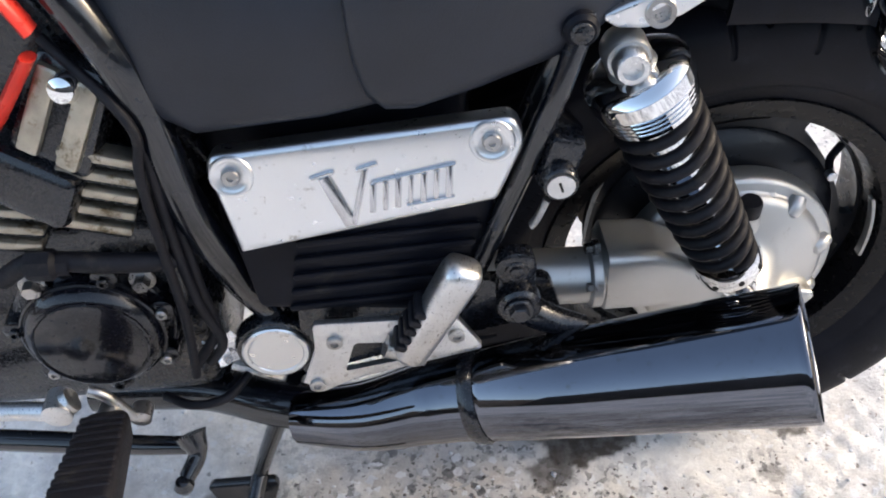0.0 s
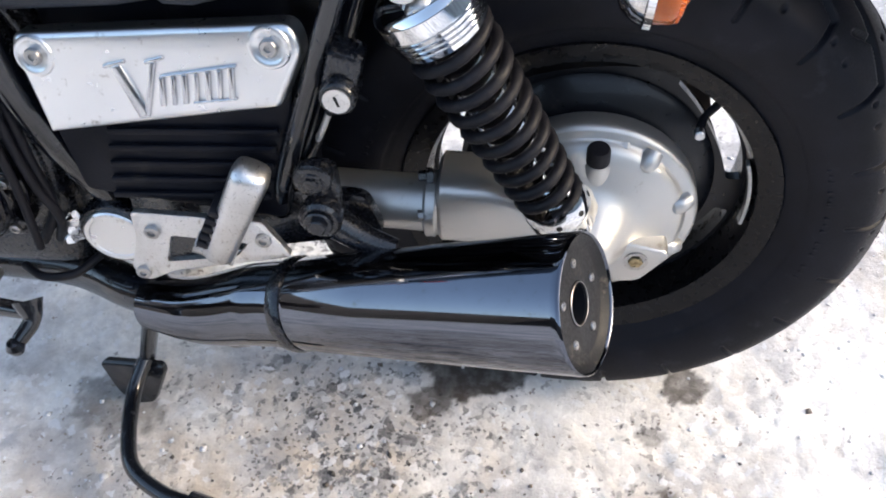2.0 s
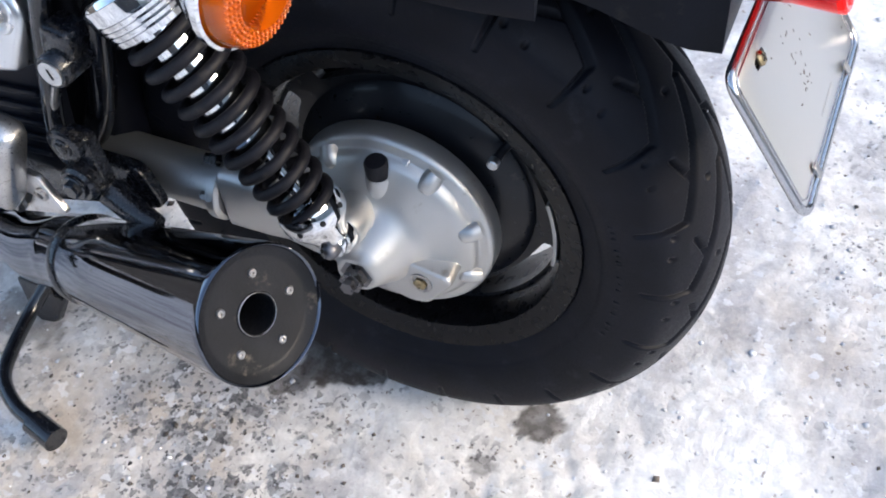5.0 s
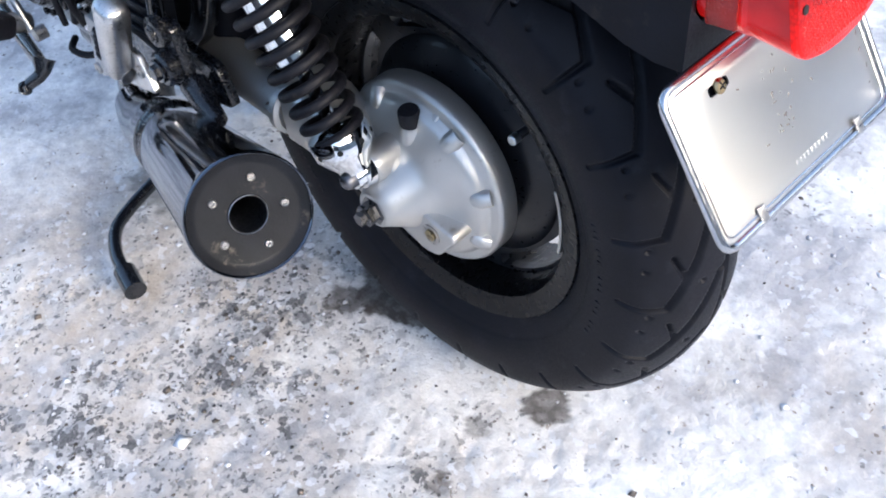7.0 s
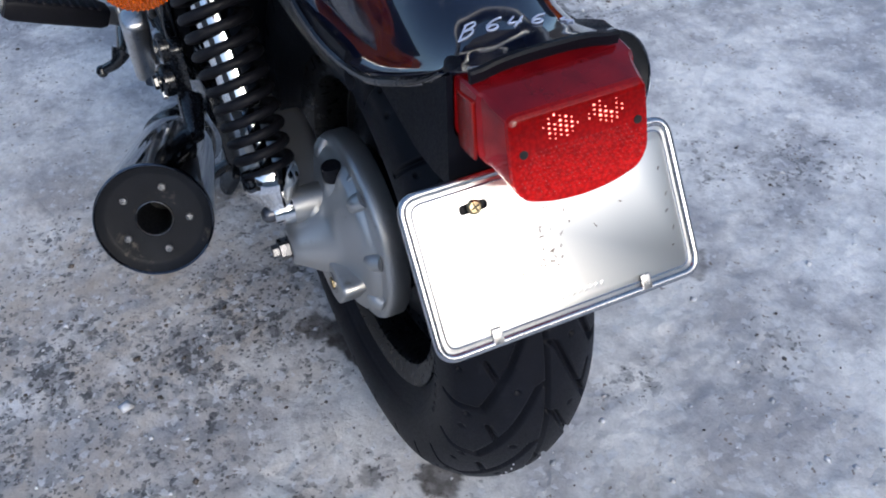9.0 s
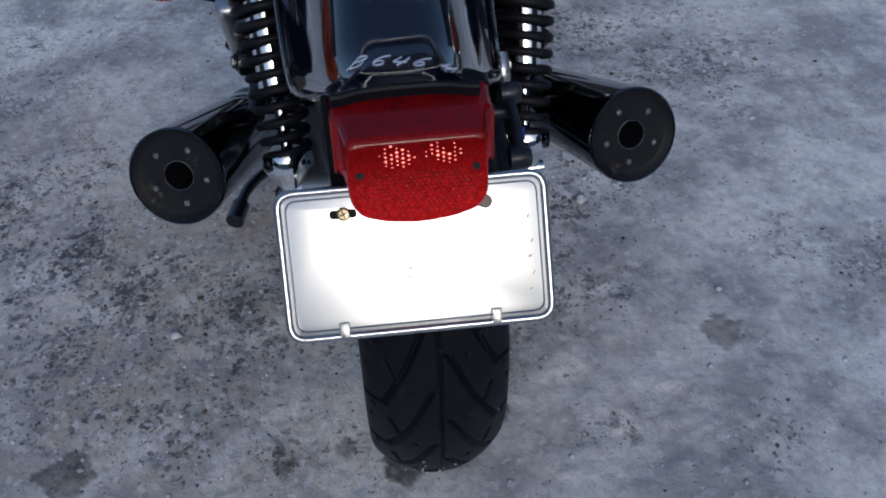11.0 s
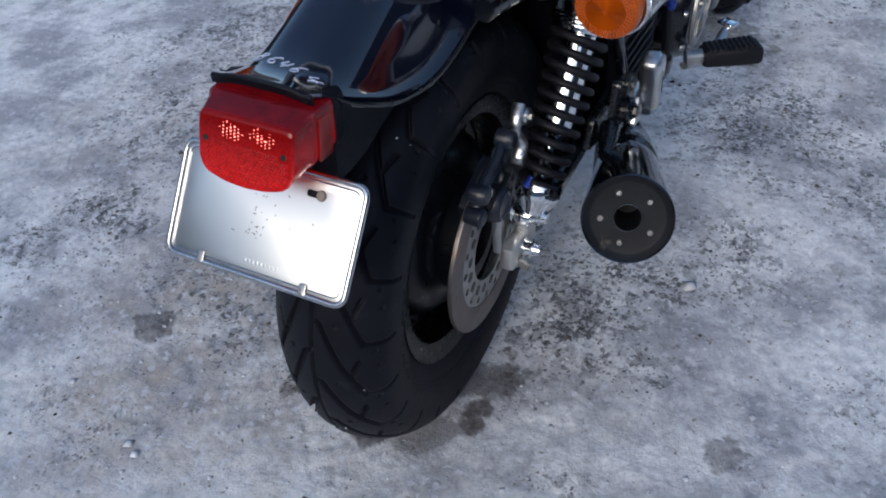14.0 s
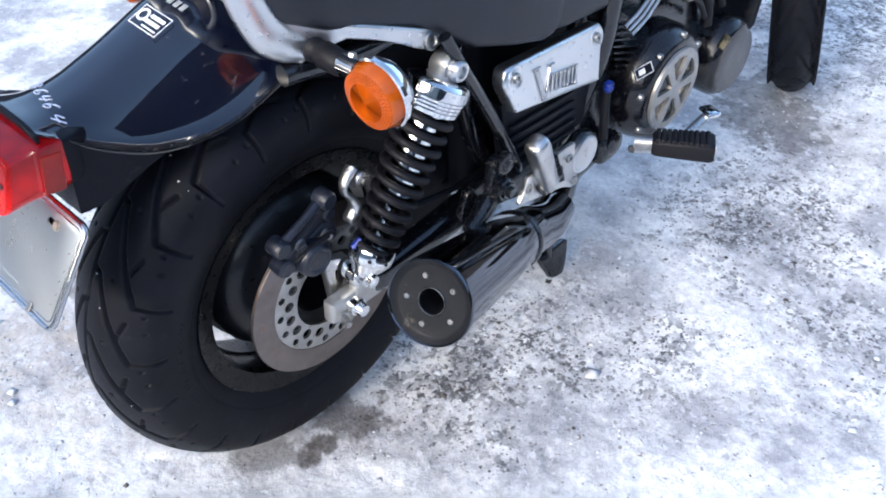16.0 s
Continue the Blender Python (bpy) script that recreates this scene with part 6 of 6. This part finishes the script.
# a scrap of crumpled foil caught beside the pivot
rng = random.Random(12)
foil = S()
ff = frame_on((-0.528, -0.168, 0.360), (1, 0, 0.35), (0.1, -1, 0.2))
grid = [[ff @ Vector((0.0075 * (i - 2) + rng.uniform(-0.002, 0.002), 0.0085 * (j - 2) + rng.uniform(-0.002, 0.002), rng.uniform(-0.004, 0.004))) for i in range(5)] for j in range(5)]
back = [[v - ff.to_3x3() @ Vector((0, 0, 0.0008)) for v in row] for row in grid]
for sheet in (grid, back):
    foil.add([v for row in sheet for v in row], [(5 * j + i, 5 * j + i + 1, 5 * j + i + 6, 5 * j + i + 5) for j in range(4) for i in range(4)])
foil.put("foil_scrap", FOIL, bike, "crumpled scrap of bright foil", 5)
S().lathe([(0.012, 0), (0.014, 0.004), (0.014, 0.022), (0.010, 0.026), (0.010, 0.036)], (-0.665, -0.192, 0.508), (1, 0, -0.05), 8).put("hose_union", RUBBER_PART, bike)
# gear lever linkage
gl = S()
gl.lathe([(0.014, 0), (0.014, 0.024), (0.010, 0.026), (0, 0.026)], (-0.673, -0.216, 0.366), Y, 24)
gl.tube([(-0.673, -0.230, 0.366), (-0.660, -0.226, 0.372)], 0.012, 14, smooth=False)
gl.tube([(-0.675, -0.232, 0.364), (-0.73, -0.225, 0.362), (-0.80, -0.225, 0.360)], 0.009, 14)
lever = gl.put("gear_lever", BRUSHED, bike, "alloy gear lever with brass linkage")
S().tube([(-0.650, -0.214, 0.368), (-0.636, -0.215, 0.360), (-0.617, -0.215, 0.326)], 0.0055, 10).put("link_rod", STEEL, lever)
S().lathe([(0.010, 0), (0.010, 0.016), (0.006, 0.018), (0, 0.018)], (-0.612, -0.200, 0.323), Y, 18).put("ball_joint", STEEL, lever)
ss = S().tube([(-0.80, -0.19, 0.285), (-0.70, -0.21, 0.292), (-0.62, -0.225, 0.296), (-0.57, -0.235, 0.302)], [0.011, 0.011, 0.010, 0.009], 12)
ss.tube([(-0.565, -0.232, 0.315), (-0.560, -0.245, 0.300), (-0.570, -0.262, 0.288)], [0.016, 0.009, 0.008], 12)
ss.lathe([(0, -0.010), (0.007, -0.007), (0.010, 0), (0.007, 0.007), (0, 0.010)], (-0.573, -0.268, 0.284), (0, 0, 1), 16)
ss.put("side_stand", BLACK_FRAME, bike, "black side stand, folded up")
# helmet lock on the left
lk = S()
lk.lathe([(0.016, -0.03), (0.016, 0), (0.014, 0.003), (0.012, 0.003)], (-0.218, -0.212, 0.566), Y, 28)
lk.box((0.03, 0.05, 0.03), frame_on((-0.216, -0.19, 0.578), (1, 0, -0.3), Y), 0.005)
lock = lk.put("helmet_lock", BLACK_PAINT, bike, "black helmet lock with a steel keyhole")
S().lathe([(0, 0.002), (0.0115, 0.002), (0.0115, 0.0045), (0, 0.0045)], (-0.218, -0.212, 0.566), Y, 24).put("lock_face", BRUSHED, lock)
# dark bar laid on the lock face for the shade in the keyhole
S().box((0.0022, 0.010, 0.001), frame_on((-0.218, -0.2166, 0.566), (1, 0, 0.3), Y), 0.0002).put("keyhole", DARK, lock)
S().tube([(-0.228, -0.208, 0.548), (-0.236, -0.210, 0.530), (-0.240, -0.208, 0.522)], 0.0045, 10, flat=0.6).put("lock_hook", STEEL, lock)
# right-hand covers
rc = S()
R = Vector((0, 1, 0))
CC = Vector((-0.712, 0.170, 0.405))
rc.lathe([(0.108, -0.02), (0.108, 0.010), (0.100, 0.030), (0.092, 0.042), (0.086, 0.046), (0, 0.047)], CC, R, 64)
clutch = rc.put("clutch_cover", ENGINE_BLACK, engine, "black round clutch cover with an alloy spoked insert")
cfm = frame_on(CC + R * 0.047, (1, 0, 0), R)
wedges = []
for k in range(6):
    a0, a1 = math.radians(60 * k + 9), math.radians(60 * k + 51)
    aa = np.linspace(a0, a1, 8)
    b0, b1 = math.radians(60 * k + 21), math.radians(60 * k + 39)
    wedges.append([(0.062 * math.cos(a), 0.062 * math.sin(a)) for a in aa] + [(0.018 * math.cos(b1), 0.018 * math.sin(b1)), (0.018 * math.cos(b0), 0.018 * math.sin(b0))])
for k in range(8):
    a = TAU * k / 8 + 0.2
    S().hexbolt(CC + Vector((0.0955 * math.cos(a), 0.036, 0.0955 * math.sin(a))), R, 0.006, 0.007).put("cover_screw", STEEL, clutch)
S().prism(circle(0.076, 64), cfm, 0.006, 0.001, wedges).put("spoked_insert", CARRIER, clutch, "bare alloy six-spoke ring")
gen = S().lathe([(0.080, -0.04), (0.080, 0.0), (0.072, 0.012), (0.064, 0.016), (0, 0.017)], (-0.985, 0.185, 0.345), R, 48)
gc = gen.put("generator_cover", ENGINE_BLACK, engine, "black round generator cover, mirrored sky painted on its face")
# face disc painted lighter than the cover, standing in for reflected sky
S().lathe([(0.066, 0.014), (0.0655, 0.019), (0.060, 0.0225), (0.040, 0.0245), (0, 0.0250)], (-0.985, 0.185, 0.345), R, 48).put("cover_face", SKY_GREY, gc, "cover face painted grey for mirrored sky")
S().box((0.030, 0.016, 0.006), frame_on((-0.935, 0.196, 0.402), (0.7, 0, -0.7), (0.3, 0.9, 0.3)), 0.002).put("brass_tag", BRASS, gc, "dull yellow metal tag")
for line, r in ((((-0.78, 0.14, 0.66), (-0.83, 0.155, 0.575), (-0.885, 0.165, 0.495), (-0.905, 0.165, 0.44)), 0.011), (((-0.88, 0.13, 0.64), (-0.925, 0.15, 0.55), (-0.955, 0.165, 0.46)), 0.008),
                (((-0.70, 0.16, 0.60), (-0.76, 0.178, 0.555), (-0.82, 0.180, 0.520), (-0.87, 0.175, 0.47)), 0.0055), (((-0.93, 0.12, 0.62), (-1.00, 0.14, 0.54), (-1.05, 0.15, 0.44)), 0.010), (((-0.80, 0.165, 0.60), (-0.86, 0.175, 0.585), (-0.93, 0.17, 0.56)), 0.0045)):
    S().tube(line, r, 12).put("coolant_hose", RUBBER_PART, engine)
for at in ((-0.832, 0.165, 0.572), (-0.925, 0.158, 0.548), (-0.765, 0.184, 0.553), (-1.002, 0.148, 0.536)):
    S().lathe([(0.0125, -0.005), (0.0140, -0.004), (0.0140, 0.004), (0.0125, 0.005)], at, (-0.5, 0.1, -0.85), 20).put("hose_clip", STEEL, engine)
for k in range(9):
    S().box((0.085, 0.004, 0.03), frame_on((-0.585 - 0.006 * k, 0.155, 0.565 - 0.014 * k), (1, 0, 0.35), R), 0.001).put("cooling_fin", BLACK_PAINT, engine)
for k in range(3):
    S().tube([(-0.555 - 0.012 * k, 0.192, 0.572 - 0.011 * k), (-0.600 - 0.012 * k, 0.192, 0.590 - 0.011 * k), (-0.66 - 0.012 * k, 0.185, 0.625 - 0.011 * k)], 0.0036, 10).put("bright_pipe", BRUSHED, engine)
bd = S().box((0.022, 0.036, 0.002), frame_on((-0.628, 0.200, 0.468), (0.4, 0, 0.9), (0.5, 0.85, 0.2)), 0.0004)
badge = bd.put("badge", BLACK_PLASTIC, engine)
for w, h, dx, dy in ((0.020, 0.0012, 0, 0.016), (0.020, 0.0012, 0, -0.016), (0.0012, 0.034, 0.0095, 0), (0.0012, 0.034, -0.0095, 0), (0.010, 0.012, 0, 0.004)):
    S().box((w, h, 0.001), frame_on((-0.628, 0.200, 0.468), (0.4, 0, 0.9), (0.5, 0.85, 0.2)) @ Matrix.Translation((dx, dy, 0.0014)), 0.0002).put("badge_bar", WHITE_INK, badge)
S().tube([(-0.523, 0.195, 0.480), (-0.522, 0.20, 0.43), (-0.530, 0.20, 0.38)], 0.008, 14).put("reservoir_hose", RUBBER_PART, bike)
S().lathe([(0.007, 0), (0.0085, 0.003), (0.0085, 0.013), (0.006, 0.016), (0, 0.016)], (-0.523, 0.198, 0.474), (0, 0.1, 1), 16).put("blue_cap", BLUE_PLASTIC, bike, "blue plastic cap")
mc = S()
mc.lathe([(0.022, 0), (0.022, 0.03), (0.016, 0.034), (0, 0.034)], (-0.575, 0.17, 0.345), R, 24)
mc.box((0.06, 0.05, 0.05), Matrix.Translation((-0.57, 0.175, 0.335)), 0.012)
mc.put("master_cylinder", BLACK_PAINT, bike)
bp = S().tube([(-0.590, 0.225, 0.340), (-0.66, 0.245, 0.318), (-0.73, 0.256, 0.320), (-0.782, 0.261, 0.335)], 0.009, 12, flat=0.7)
pedal = bp.put("brake_pedal", BRUSHED, bike, "chrome brake pedal")
S().box((0.036, 0.030, 0.010), frame_on((-0.792, 0.262, 0.340), (0.5, 1, 0), (0, 0, 1)), 0.004).put("pedal_pad", CHROME, pedal)
# front wheel, turned to its left
FC = Vector((-1.600, 0.058, 0.328))
FT = pose(0, 0, 0, 10, 0, 24).to_3x3()
fw = S().lathe([(0.215, -0.04), (0.232, -0.045), (0.236, -0.040), (0.222, -0.03), (0.222, 0.03), (0.236, 0.040), (0.232, 0.045), (0.215, 0.04), (0.205, 0.0), (0.215, -0.04)], FC, FT @ Vector((0, 1, 0)), 64)
for k in range(5):
    a = TAU * k / 5
    fw.tube([FC, FC + FT @ Vector((0.215 * math.cos(a), 0, 0.215 * math.sin(a)))], [0.03, 0.018], 10, smooth=False, flat=0.6)
front_wheel = fw.put("front_wheel", BLACK_GLOSS, bike)
t = new("tyre", tyre_mesh(FC, 0.330, 0.057, 0.228, 22, FT, 480, 60))
t.parent = front_wheel
tagged(t, "black front tyre turned to one side")
for sgn in (-1, 1):
    S().tube([FC + FT @ Vector((0, sgn * 0.09, 0)), FC + FT @ Vector((0.34, sgn * 0.09, 0.66))], 0.022, 16, smooth=False).put("fork_leg", BLACK_FRAME, front_wheel)
S().box((0.06, 0.24, 0.03), frame_on(FC + FT @ Vector((0.33, 0, 0.64)), FT @ Vector((1, 0, -0.5)), FT @ Vector((0.5, 0, 1))), 0.008).put("fork_yoke", BLACK_FRAME, front_wheel)
# tank and radiator masses ahead of the seat
tk = S()
tk.loft([seat_loop(*q) for q in ((-1.20, 0.10, 0.70, 0.90, 0.05), (-1.10, 0.15, 0.68, 0.97, 0.06), (-0.85, 0.15, 0.72, 1.0, 0.06), (-0.62, 0.13, 0.72, 0.92, 0.05), (-0.57, 0.12, 0.73, 0.86, 0.04))])
tk.put("tank_cover", BLACK_GLOSS, bike, "gloss black tank cover", 60)
S().box((0.05, 0.30, 0.40), pose(-1.19, 0, 0.52, 0, -8), 0.01).put("radiator", BLACK_PLASTIC, bike)
